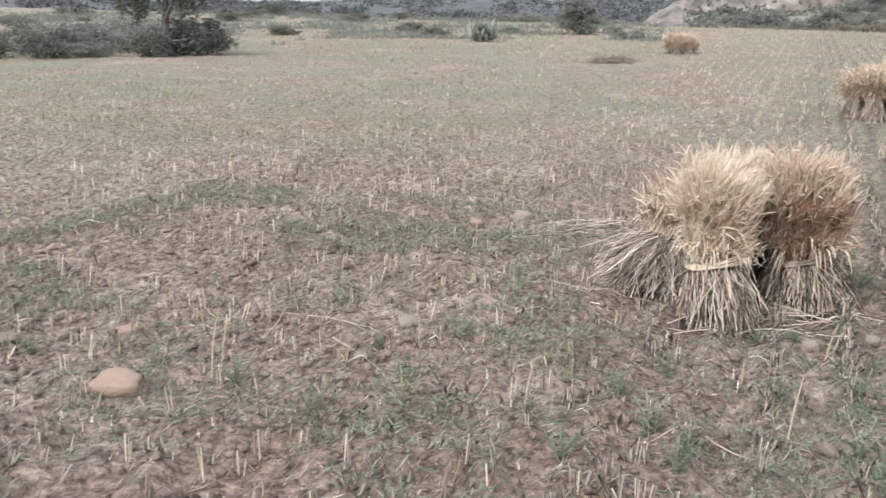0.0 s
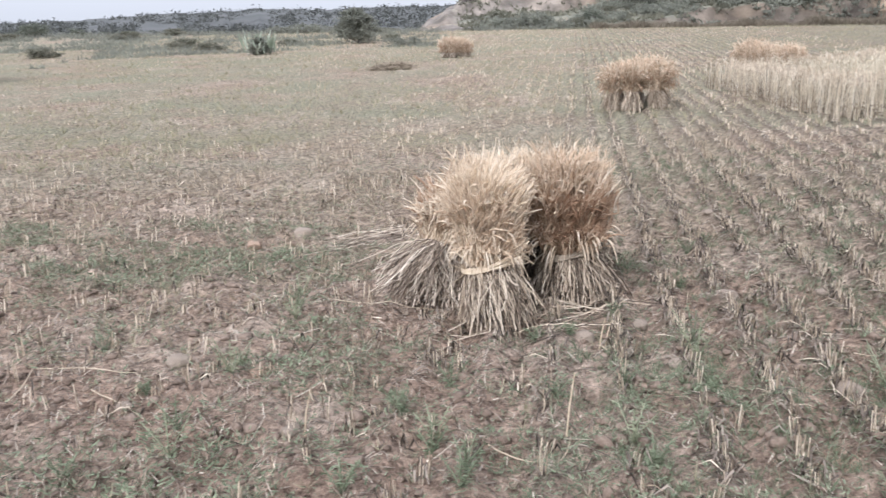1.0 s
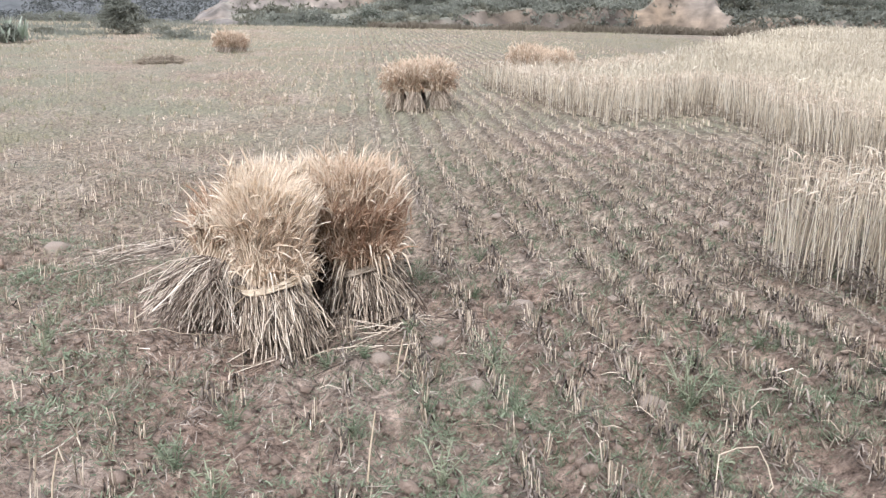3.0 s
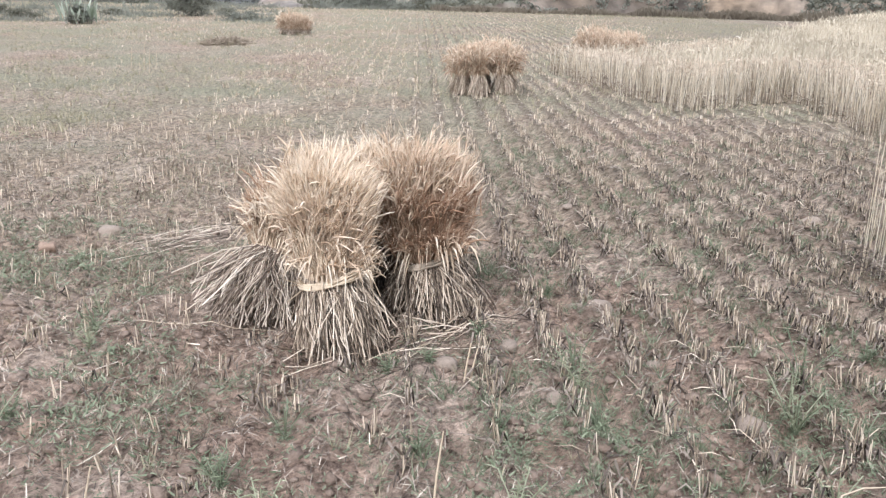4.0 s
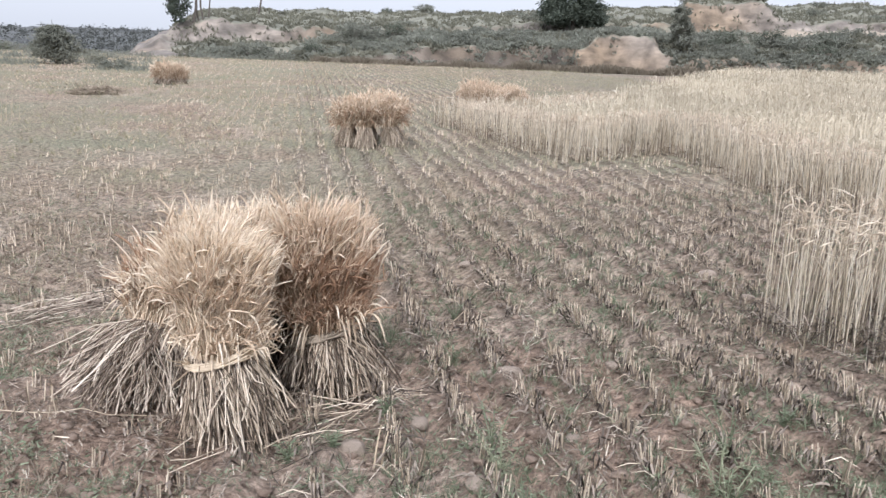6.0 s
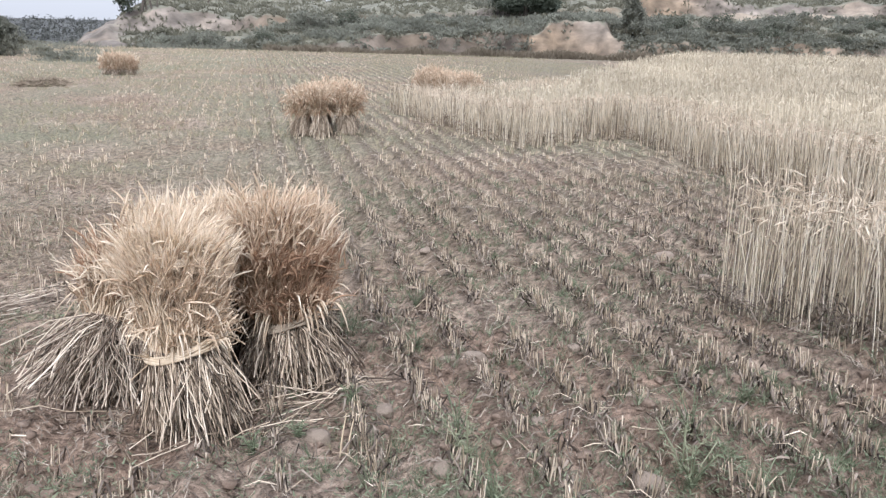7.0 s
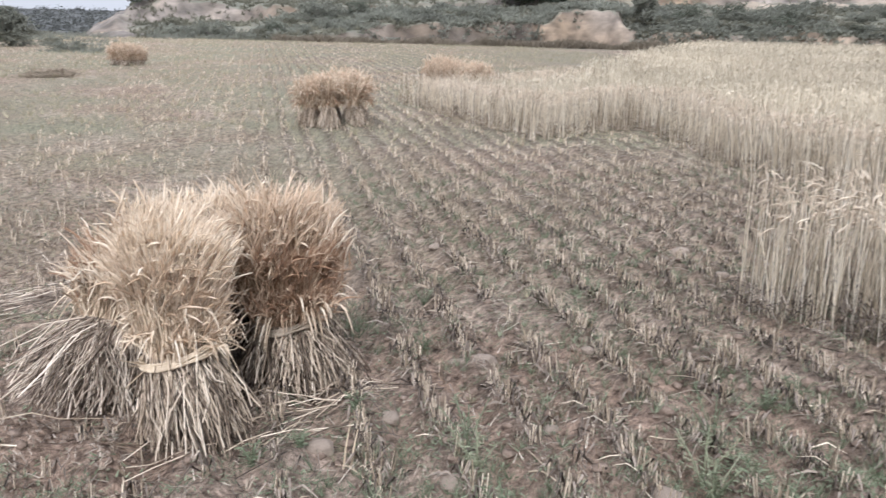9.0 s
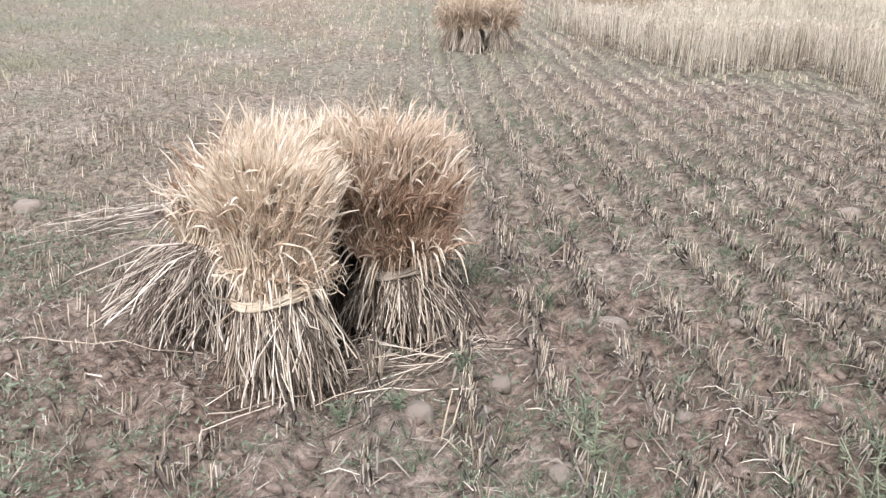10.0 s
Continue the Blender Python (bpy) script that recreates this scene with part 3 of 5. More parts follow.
    leaves = ribbons(leaf, np.array([0.005, 0.008, 0.006, 0.001]), unit(np.cross(fall, rng.normal(0, 1, (blades, 3)))))
    rim = np.flatnonzero((high > tall - 0.16) & (r > 0.45))
    rim = rim[rng.permutation(len(rim))[: max(24, count // 15)]]
    f = np.array([0, 0.25, 0.55, 0.8, 1.0])
    far_out = unit(np.stack([c[rim] * 0.55, s[rim] * 0.55, rng.uniform(0.8, 2.4, len(rim))], 1) + rng.normal(0, 0.22, (len(rim), 3))) * rng.uniform(0.10, 0.165, (len(rim), 1))
    hang = np.array([0, 0, -1.0]) * rng.uniform(0.0, 1.0, (len(rim), 1)) ** 2 * 0.12 + 0.04 * np.stack([c[rim], s[rim], 0 * c[rim]], 1)
    curl = np.flatnonzero(short & (high < tie + 0.17))
    curl = curl[rng.permutation(len(curl))[: count // 18]]
    lean_out = unit(np.stack([c[curl], s[curl], rng.uniform(0.6, 1.4, len(curl))], 1) + rng.normal(0, 0.3, (len(curl), 3))) * rng.uniform(0.08, 0.14, (len(curl), 1))
    drop = np.array([0, 0, -1.0]) * rng.uniform(0.06, 0.20, (len(curl), 1))
    fringe = tubes(neck[rim][:, None] - 0.02 * far_out[:, None] + far_out[:, None] * f[None, :, None] + hang[:, None] * (f**2.2)[None, :, None], rng.uniform(0.7, 1.1, (len(rim), 1)) * (thick / 0.0026) ** 1.2 * np.array([0.0014, 0.0038, 0.0044, 0.0036, 0.0014]), 5)
    fringe = joined(fringe, tubes(neck[curl][:, None] + lean_out[:, None] * f[None, :, None] + drop[:, None] * (f**2)[None, :, None], rng.uniform(0.7, 1.1, (len(curl), 1)) * np.array([0.0016, 0.0038, 0.0044, 0.0034, 0.0014]), 5))
    swirl = np.stack([value_noise(neck[:, 0] + 0.5 * neck[:, 2], neck[:, 1] + 0.5 * neck[:, 2], 0.17, 80 + k) for k in range(3)], 1)
    arcs = count // 30
    pick = rng.integers(0, count, arcs)
    b0 = neck[pick]
    sway = unit(np.stack([c[pick] * 0.7, s[pick] * 0.7, rng.uniform(0.5, 1.3, arcs)], 1)) * rng.uniform(0.09, 0.17, (arcs, 1))
    arc = np.stack([b0, b0 + 0.5 * sway, b0 + 0.9 * sway + [0, 0, -0.01], b0 + sway * [1.35, 1.35, 0.85] - [0, 0, 0.02]], 1)
    leaves = joined(leaves, ribbons(arc, np.array([0.002, 0.0042, 0.0038, 0.0012]), unit(np.cross(sway, rng.normal(0, 1, (arcs, 3))))))
    way = unit(np.stack([c * (0.04 + 0.24 * r), s * (0.04 + 0.24 * r), 1.25 - droop * r**2 + rng.normal(0, 0.14, count)], 1) + rng.normal(0, 0.12, (count, 3)) + 1.0 * (swirl - 0.5))
    long = rng.uniform(0.07, 0.12, count)
    fat = rng.uniform(0.0032, 0.0050, count) * (thick / 0.0026) ** 0.6
    crown = ears(neck[~short], way[~short], long[~short], fat[~short], awns, 0.07, thick > 0.0036)
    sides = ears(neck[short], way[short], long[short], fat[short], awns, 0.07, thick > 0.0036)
    k = 30 * 9
    around = np.linspace(0, 2 * np.pi * 9.15, k)
    rad = waist * 1.05 + 0.012 + 0.007 * np.cos(around * 0.37 + 1.0) + rng.normal(0, 0.0015, k)
    rise = 0.014 * np.sin(around * 0.37) * (0.6 + 0.5 * np.cos(around + 0.9)) + 0.042 * np.cos(around + 0.3) + 0.004 * np.sin(around * 2.6)
    ring = np.stack([rad * np.cos(around), rad * np.sin(around), tie + rise], -1)[None]
    ring[:, :, :2] += lean * tie / tall
    band = tubes_along(ring, 0.0052, 5)
    return stalks, joined(stems, leaves), crown, sides, band, fringe


def knot(waist, tie, tall, lean):
    """The tucked end of a band: a few curled loops and stray straw ends."""
    right = np.array([0.90, -0.43, 0.0])
    at = right * (waist * 1.1 + 0.012) + [lean[0] * tie / tall, lean[1] * tie / tall, tie + 0.035]
    a = np.linspace(0, 2 * np.pi, 15)
    front = np.array([-0.43, -0.90, 0.0])
    loops = np.stack([at + 0.012 * front + right * (r * (1 - np.cos(a)))[:, None] + np.array([0, 0, 1.0]) * (0.7 * r * np.sin(a) - 0.3 * r)[:, None] + front * (0.01 * k) for k, r in enumerate((0.022, 0.03, 0.016))])
    n = 7
    out = unit(rng.normal(0, 0.5, (n, 3)) + 0.7 * right + 0.35 * front + [0, 0, -0.15]) * rng.uniform(0.05, 0.12, (n, 1))
    s = np.linspace(0, 1, 5)[None, :, None]
    ends = at + 0.01 * front + out[:, None] * s + np.array([0, 0, -0.03]) * s**2
    left = at - 2 * right * (waist * 1.1 + 0.012) - [0, 0, 0.075]
    out = unit(rng.normal(0, 0.35, (6, 3)) - 0.6 * right + 0.8 * front + [0, 0, 0.1]) * rng.uniform(0.05, 0.13, (6, 1))
    tails = left + 0.06 * front + 0.05 * right + out[:, None] * s
    return joined(tubes_along(loops, 0.0022, 5), tubes_along(ends, 0.0022, 5), tubes_along(tails, 0.0024, 5))


def tubes_along(paths, radius, sides):
    """Stems along strongly bent paths, with a ring turned to each step."""
    n, k, _ = paths.shape
    way = unit(np.gradient(paths, axis=1))
    a = unit(np.cross(way, np.broadcast_to([0.0, 0.0, 1.0], way.shape) + 1e-3))
    b = np.cross(way, a)
    turn = np.linspace(0, 2 * np.pi, sides, endpoint=False)
    verts = paths[:, :, None] + radius * (np.cos(turn)[None, None, :, None] * a[:, :, None] + np.sin(turn)[None, None, :, None] * b[:, :, None])
    at = np.arange(n * k * sides).reshape(n, k, sides)
    nxt = np.roll(at, -1, 2)
    return verts.reshape(-1, 3), np.stack([at[:, :-1], nxt[:, :-1], nxt[:, 1:], at[:, 1:]], -1).reshape(-1, 4)


def sheaf(label, group, stalk=None, bound=True, ear=None, tied=None, stem=None, side=None, **shape):
    stalks, stems, crown, sides, band, fringe = sheaf_meshes(**shape)
    base = tagged(new("wheat_sheaf"), label, "sheaf", group)
    tagged(part("straw", solid("straw", *stalks), stalk or STALK, base), kind="stuff")
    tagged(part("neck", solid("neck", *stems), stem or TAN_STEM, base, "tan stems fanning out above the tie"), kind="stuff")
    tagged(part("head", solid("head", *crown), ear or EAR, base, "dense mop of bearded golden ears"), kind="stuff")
    # side ears take a darker colour, painting shade below the lit crown
    tagged(part("head_side", solid("head_side", *sides), side or RED_SHADE_EAR, base, "bearded ears down the side of the head, coloured darker as shade"), kind="stuff")
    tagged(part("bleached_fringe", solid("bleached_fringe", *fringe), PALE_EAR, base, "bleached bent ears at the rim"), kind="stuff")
    if bound:
        hoop = part("band", solid("band", *band), tied or BAND, base, "twisted straw band")
        tagged(part("knot", solid("knot", *knot(shape["waist"], shape["tie"], shape["tall"], shape["lean"])), tied or BAND, hoop, "loose looped knot of straw ends"), kind="stuff")
    return base


def stand(ob, x, y, turn=0.0, scale=1.0, sink=0.01):
    ob.matrix_basis = pose(x, y, float(terrain(x, y)) - sink, 0, 0, turn) @ Matrix.Scale(scale, 4)
    return ob


NEAR = "sheaves of the near stook"
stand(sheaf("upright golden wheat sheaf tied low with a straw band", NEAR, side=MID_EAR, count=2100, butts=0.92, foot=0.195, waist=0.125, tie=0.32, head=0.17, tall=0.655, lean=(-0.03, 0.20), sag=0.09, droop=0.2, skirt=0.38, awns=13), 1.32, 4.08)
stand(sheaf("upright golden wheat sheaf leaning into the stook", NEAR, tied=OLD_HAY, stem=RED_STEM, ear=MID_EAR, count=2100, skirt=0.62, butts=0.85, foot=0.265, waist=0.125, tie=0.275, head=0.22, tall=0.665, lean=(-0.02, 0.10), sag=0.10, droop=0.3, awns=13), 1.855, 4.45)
slumped = sheaf("slumped weathered sheaf with splayed grey stalks", NEAR, OLD_STALK, False, count=900, butts=0.95, foot=0.36, waist=0.12, tie=0.37, head=0.15, tall=0.52, awns=5, sag=0.15, tangle=2.6)
slumped.matrix_basis = Matrix.Translation((1.16, 4.70, 0.30)) @ Vector((0.34, 0.25, 0.91)).to_track_quat("Z", "Y").to_matrix().to_4x4() @ Matrix.Translation((0, 0, -0.37))
stand(sheaf("wheat sheaf at the back of the stook", NEAR, count=1200, foot=0.22, waist=0.12, tie=0.36, head=0.18, tall=0.65, lean=(-0.03, -0.14), sag=0.12, droop=0.3, awns=9), 1.41, 4.84)
stand(sheaf("wheat sheaf at the back of the stook", NEAR, count=1000, foot=0.24, waist=0.12, tie=0.36, head=0.20, tall=0.65, lean=(-0.07, -0.14), sag=0.14, droop=0.3, awns=9), 1.80, 4.92)
# added inner sheaf to darken the gap; its stalks carry shade as dark colour
stand(sheaf("filler wheat sheaf in the heart of the stook, stalks coloured as shade", NEAR, bound=False, stalk=DEAD_LEAF_SHADE, stem=RED_STEM, count=800, foot=0.12, waist=0.11, tie=0.40, head=0.17, tall=0.655, skirt=0.1, awns=9), 1.60, 4.68)

far_sheaf = sheaf("wheat sheaf standing in a distant stook", "sheaves of the middle stook", stalk=PALE_STALK, bound=False, ear=PEACH_EAR, count=420, foot=0.185, waist=0.10, tie=0.33, head=0.34, tall=0.74, lean=(0.10, 0.0), awns=3, thick=0.0046, sag=0.22, droop=1.2, butts=0.75)
low_sheaf = sheaf("squat wheat sheaf heaped in a distant stook", "sheaves of the far stook", stalk=OLD_STALK, bound=False, ear=PEACH_EAR, count=380, foot=0.22, waist=0.16, tie=0.20, head=0.40, tall=0.58, lean=(0.14, 0.0), awns=2, thick=0.0056, sag=0.30, droop=1.5, butts=0.75)
STOOKS = [("sheaves of the middle stook", 5.98, 13.52, 0.42, 0.97, far_sheaf), ("sheaves of the far stook", 6.25, 29.4, 0.34, 1.0, low_sheaf), ("sheaves of the stook behind the wheat", 10.3, 17.0, 0.58, 0.98, far_sheaf)]
for g, x, y, r, k, kind_of in STOOKS:
    for i in range(6):
        turn = i * 60 + 6 + 9 * math.sin(3.1 * i + x)
        px, py = x + r * math.cos(radians(turn)), y + 0.8 * r * math.sin(radians(turn))
        ob = kind_of if i == 0 and g != STOOKS[2][0] else copy_thing(kind_of, Matrix())
        stand(ob, px, py, turn + 180, k * (0.96 + 0.07 * math.sin(5.0 * i + y)))
        tagged(ob, group=g)

# ---- standing wheat ----
MAIN = np.array([(2.74, 18.5), (2.99, 17.2), (3.26, 15.5), (3.5, 14.1), (3.8, 12.75), (4.75, 13.35), (5.86, 14.2), (5.62, 11.8), (5.58, 10.3), (5.62, 9.3), (5.55, 8.4), (5.7, -4.0), (42.0, -4.0), (46.0, 60.0), (30.0, 58.0), (17.2, 39.2), (12.7, 31.9), (8.5, 25.2), (6.4, 20.8), (4.8, 18.6), (3.4, 18.5)])
STRIP = np.array([(2.86, 5.72), (3.6, 5.82), (4.4, 5.85), (5.0, -4.0), (3.75, -4.0), (3.35, 2.5), (3.14, 4.2), (3.0, 4.72), (2.72, 4.86), (2.69, 5.2)])


def inside(poly, u, v):
    hit = np.zeros(len(u), bool)
    for (u0, v0), (u1, v1) in zip(poly, np.roll(poly, -1, 0)):
        cross = (v0 > v) != (v1 > v)
        hit ^= cross & (u < (u1 - u0) * (v - v0) / (v1 - v0 + 1e-12) + u0)
    return hit


def edge_gap(poly, u, v):
    """How far inside a plot's outline each place lies."""
    best = np.full(len(u), 1e9)
    for (u0, v0), (u1, v1) in zip(poly, np.roll(poly, -1, 0)):
        du, dv = u1 - u0, v1 - v0
        t = np.clip(((u - u0) * du + (v - v0) * dv) / (du * du + dv * dv), 0, 1)
        best = np.minimum(best, np.hypot(u - u0 - t * du, v - v0 - t * dv))
    return best


def wheat(u, v, thick, awns, joints, tall=0.74, ear=(0.06, 0.10)):
    n = len(u)
    x, y = world_of(u, v)
    z = terrain(x, y)
    h = tall * (0.86 + 0.14 * value_noise(x, y, 1.2, 21) + 0.16 * value_noise(x, y, 0.28, 24)) * rng.uniform(0.80, 1.12, n) * (1 - 0.20 * step(12.5, 17.0, v)) * np.where(rng.random(n) < 0.12, rng.uniform(0.6, 0.95, n), 1.0)
    lean = rng.normal(0, 0.045, (n, 2)) + 0.10 * (np.stack([value_noise(x, y, 0.5, 22), value_noise(x, y, 0.5, 23)], 1) - 0.5)
    s = np.linspace(0, 1, joints)
    path = np.stack([x, y, z - 0.01], 1)[:, None] + np.concatenate([lean[:, None] * (s**1.6)[None, :, None], np.broadcast_to((h[:, None] * s)[:, :, None], (n, joints, 1))], 2)
    stems = tubes(path, thick * rng.uniform(0.75, 1.2, (n, 1)) * np.linspace(1.0, 0.65, joints), 3)
    bend = rng.uniform(0, 2 * np.pi, n)
    nod = rng.uniform(0.05, 1.0, n) ** 1.5
    way = unit(np.stack([np.cos(bend) * nod, np.sin(bend) * nod, rng.uniform(0.1, 1.0, n)], 1))
    heads = ears(path[:, -1], way, rng.uniform(ear[0], ear[1], n), min(thick * 1.25, 0.0085) * rng.uniform(0.8, 1.2, n), awns, 0.07, thick > 0.0050)
    return stems, heads


def deep_wheat(poly, count, near):
    """Plants standing behind the edge of a plot, close together near the walk and coarser far off."""
    r = (5.0**0.7 + rng.random(count) * (78.0**0.7 - 5.0**0.7)) ** (1 / 0.7)
    a = np.radians(rng.uniform(12, 104, count))
    u, v = rows_of(r * np.sin(a), r * np.cos(a))
    ok = inside(poly, u, v)
    ok[ok] = edge_gap(poly, u[ok], v[ok]) > near
    u, v, r = u[ok], v[ok], r[ok]
    n = len(u)
    x, y = world_of(u, v)
    h = 0.63 * (0.92 + 0.16 * value_noise(x, y, 1.6, 21)) * rng.uniform(0.78, 1.14, n)
    foot = np.stack([x, y, terrain(x, y)], 1)
    top = foot + np.stack([rng.normal(0, 0.04, n), rng.normal(0, 0.04, n), h * (1 - 0.16 * step(12.5, 17.0, v))], 1)
    big = np.clip(r / 12, 0.8, 4.0)[:, None] ** 0.6
    stems = ribbons(np.stack([foot, top], 1), 0.0115 * big * np.array([1.0, 0.8]), unit(np.cross(top - foot, rng.normal(0, 1, (n, 3)))))
    bend, nod = rng.uniform(0, 2 * np.pi, n), rng.uniform(0.05, 0.8, n)
    way = unit(np.stack([np.cos(bend) * nod, np.sin(bend) * nod, rng.uniform(0.3, 1.0, n)], 1)) * rng.uniform(0.07, 0.12, (n, 1)) * big**0.5
    f = np.array([0, 1.0])
    ear = top[:, None] + way[:, None] * f[None, :, None] + np.array([0, 0, -0.03]) * (f**2)[None, :, None]
    heads = ribbons(ear, 0.013 * big * rng.uniform(0.8, 1.2, (n, 1)) * np.array([1.0, 0.4]), unit(np.cross(way, rng.normal(0, 1, (n, 3)))))
    return stems, heads


def plot_spots(poly, box, count, keep):
    u, v = rng.uniform(box[0], box[1], count), rng.uniform(box[2], box[3], count)
    u = u + 0.35 * (FIRST + SPACING * np.round((u - FIRST) / SPACING) - u)
    ok = inside(poly, u, v)
    u, v = u[ok], v[ok]
    ok = rng.uniform(0, 1, len(u)) < keep(edge_gap(poly, u, v), u, v)
    return u[ok], v[ok]


def crop(name, label, poly, box, count, keep, thick, awns, joints, leaf_share, tall=0.74, under=0, low_leaf=None, ear=(0.06, 0.10)):
    u, v = plot_spots(poly, box, count, keep)
    stems, heads = wheat(u, v, thick, awns, joints, tall, ear)
    base = tagged(new(name), label, "wheat crop", kind="stuff")
    pick = rng.random(len(u)) < leaf_share
    x, y = world_of(u[pick], v[pick])
    m = len(x)
    a0 = np.stack([x, y, terrain(x, y) + rng.uniform(0.08, 0.5, m)], 1)
    fall = np.stack([rng.normal(0, 0.06, m), rng.normal(0, 0.06, m), rng.uniform(0.02, 0.12, m)], 1)
    blade = ribbons(np.stack([a0, a0 + fall, a0 + fall * [1.9, 1.9, 0.9], a0 + fall * [2.6, 2.6, 0.2]], 1), thick * np.array([2.0, 3.0, 2.0, 0.4]), unit(np.cross(fall, rng.normal(0, 1, (m, 3)))))
    stems_ob = part("stems", solid("stems", *joined(stems, blade)), WHEAT, base)
    ears_ob = part("ears", solid("ears", *heads), WHEAT_EAR, base)
    tagged(stems_ob, kind="stuff"), tagged(ears_ob, kind="stuff")
    # withered leaves, coloured dark to stand in for shade low in the crop
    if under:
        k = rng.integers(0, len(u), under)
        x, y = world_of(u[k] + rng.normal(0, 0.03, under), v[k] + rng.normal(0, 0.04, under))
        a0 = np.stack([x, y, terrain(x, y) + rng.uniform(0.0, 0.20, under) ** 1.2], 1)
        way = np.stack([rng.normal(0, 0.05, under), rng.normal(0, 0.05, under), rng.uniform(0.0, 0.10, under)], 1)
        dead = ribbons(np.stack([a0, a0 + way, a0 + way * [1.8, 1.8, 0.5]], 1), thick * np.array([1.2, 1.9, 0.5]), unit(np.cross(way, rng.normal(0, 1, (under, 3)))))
        tagged(part("dead_leaves", solid("dead_leaves", *dead), low_leaf or WILTED, base, "withered brown leaves low between the stems, also painting shade there"), kind="stuff")


crop("wheat_strip", "narrow strip of standing ripe pale wheat", STRIP, (2.5, 5.2, -1.0, 6.3), 9500, lambda g, u, v: np.where(g < 0.45, 0.95, 0.30) * np.where((g < 0.2) & (value_noise(u, v, 0.2, 19) < 0.33), 0.0, 1.0), 0.0033, 6, 4, 0.02, 0.655, 9000, DEAD_LEAF_SHADE, (0.07, 0.11))
crop("wheat_stand", "edge of the uncut ripe pale wheat", MAIN, (2.6, 12.0, 3.0, 22.0), 70000, lambda g, u, v: np.where(g < 1.1, 0.95 - 0.5 * g, 0.0) * np.where((g < 0.2) & (value_noise(u, v, 0.4, 18) < 0.35), 0.25, 1.0), 0.0052, 3, 3, 0.05, 0.58, 9000)
stems, heads = deep_wheat(MAIN, 118000, 0.8)
base = tagged(new("wheat_stand"), "ripe pale wheat standing across the field", "wheat crop", kind="stuff")
tagged(part("stems", solid("stems", *stems), DEEP_WHEAT, base), kind="stuff")
tagged(part("ears", solid("ears", *heads), DEEP_WHEAT, base), kind="stuff")

# ---- stubble rows ----
def stubble(box, step_along, straws, thick, keep, tall=(0.04, 0.12), wander=0.012, sheath=0.15, gate=0.22):
    rows = np.arange(np.ceil((box[0] - FIRST) / SPACING), np.floor((box[1] - FIRST) / SPACING) + 1)
    along = np.arange(box[2], box[3], step_along)
    r, a = np.meshgrid(rows, along, indexing="ij")
    u, v = (FIRST + SPACING * r).ravel(), a.ravel() + rng.uniform(-0.5, 0.5, a.size) * step_along
    u = u + rng.normal(0, 1, u.size) * np.where(((u > 0.2) | ((v > 10.5) & (u > -4.5))) & (rng.random(u.size) > np.where(v > 10.5, 0.4, 0.12)), wander, 0.10)
    x, y = world_of(u, v)
    free = ~inside(MAIN, u, v) & ~inside(STRIP, u, v)
    p = keep(u, v, x, y) * step(gate, gate + 0.4, value_noise(x, y, 0.16, 31) * 0.65 + value_noise(x, y, 0.9, 32) * 0.35)
    ok = free & (rng.uniform(0, 1, u.size) < p)
    x, y = np.repeat(x[ok], straws), np.repeat(y[ok], straws)
    n = len(x)
    x, y = x + rng.normal(0, 0.012, n), y + rng.normal(0, 0.012, n)
    h = np.repeat(rng.uniform(tall[0], tall[1], n // straws), straws) * rng.uniform(0.72, 1.12, n)
    tilt = np.repeat(rng.normal(0, 0.10, (n // straws, 2)), straws, 0) + rng.normal(0, 0.07, (n, 2))
    foot = np.stack([x, y, surface(x, y) - 0.01], 1)
    top = foot + np.stack([tilt[:, 0] * h, tilt[:, 1] * h, h], 1)
    skirts.append((foot, thick))
    girth = thick * rng.uniform(0.7, 1.3, (n, 1))
    straw = tubes(np.stack([foot, top], 1), girth, 3) if thick < 0.003 else ribbons(np.stack([foot, top], 1), 2 * girth * np.ones(2), unit(np.cross(top - foot, rng.normal(0, 1, (n, 3)))))
    pick = rng.random(n) < sheath
    a0, m = foot[pick] + [0, 0, 0.02], int(pick.sum())
    out = np.stack([rng.normal(0, 0.035, m), rng.normal(0, 0.035, m), rng.uniform(0.0, 0.05, m)], 1)
    curl = ribbons(np.stack([a0, a0 + out, a0 + out * [1.8, 1.8, 0.4]], 1), thick * np.array([1.3, 1.9, 0.5]), unit(np.cross(out, rng.normal(0, 1, (m, 3)))))
    return joined(straw, curl)


skirts = []
near_rows = stubble((-0.45, 6.6, 1.0, 11.0), 0.027, 5, 0.0022, lambda u, v, x, y: np.where(u > -0.3, 0.85, 0.5) * (1 - 0.25 * step(4.5, 7.0, v)) * (1 - 0.7 * (1 - step(0.6, 2.0, u)) * (1 - step(3.2, 4.8, v))), (0.035, 0.12), 0.010, 0.2, 0.19)
left_rows = stubble((-5.2, -0.45, 1.0, 11.0), 0.045, 3, 0.0026, lambda u, v, x, y: np.full(u.shape, 0.55), (0.03, 0.125))
mid_rows = stubble((-16.0, 7.0, 11.0, 26.0), 0.075, 5, 0.0032, lambda u, v, x, y: np.where(u > -3.0, 0.75, 0.08), (0.03, 0.085), 0.02, 0.1)
far_rows = stubble((-24.0, 10.0, 26.0, 62.0), 0.16, 6, 0.0050, lambda u, v, x, y: np.where(x < 0.5, 0.1, 0.5), (0.03, 0.08), 0.022, 0.0)
side_rows = stubble((-11.0, -5.2, 2.0, 11.0), 0.07, 3, 0.0032, lambda u, v, x, y: np.full(u.shape, 0.22))
thing("stubble", solid("stubble", *joined(near_rows, left_rows, mid_rows, far_rows, side_rows)), STUBBLE, "rows of short cut wheat stubble", "stubble", kind="stuff")

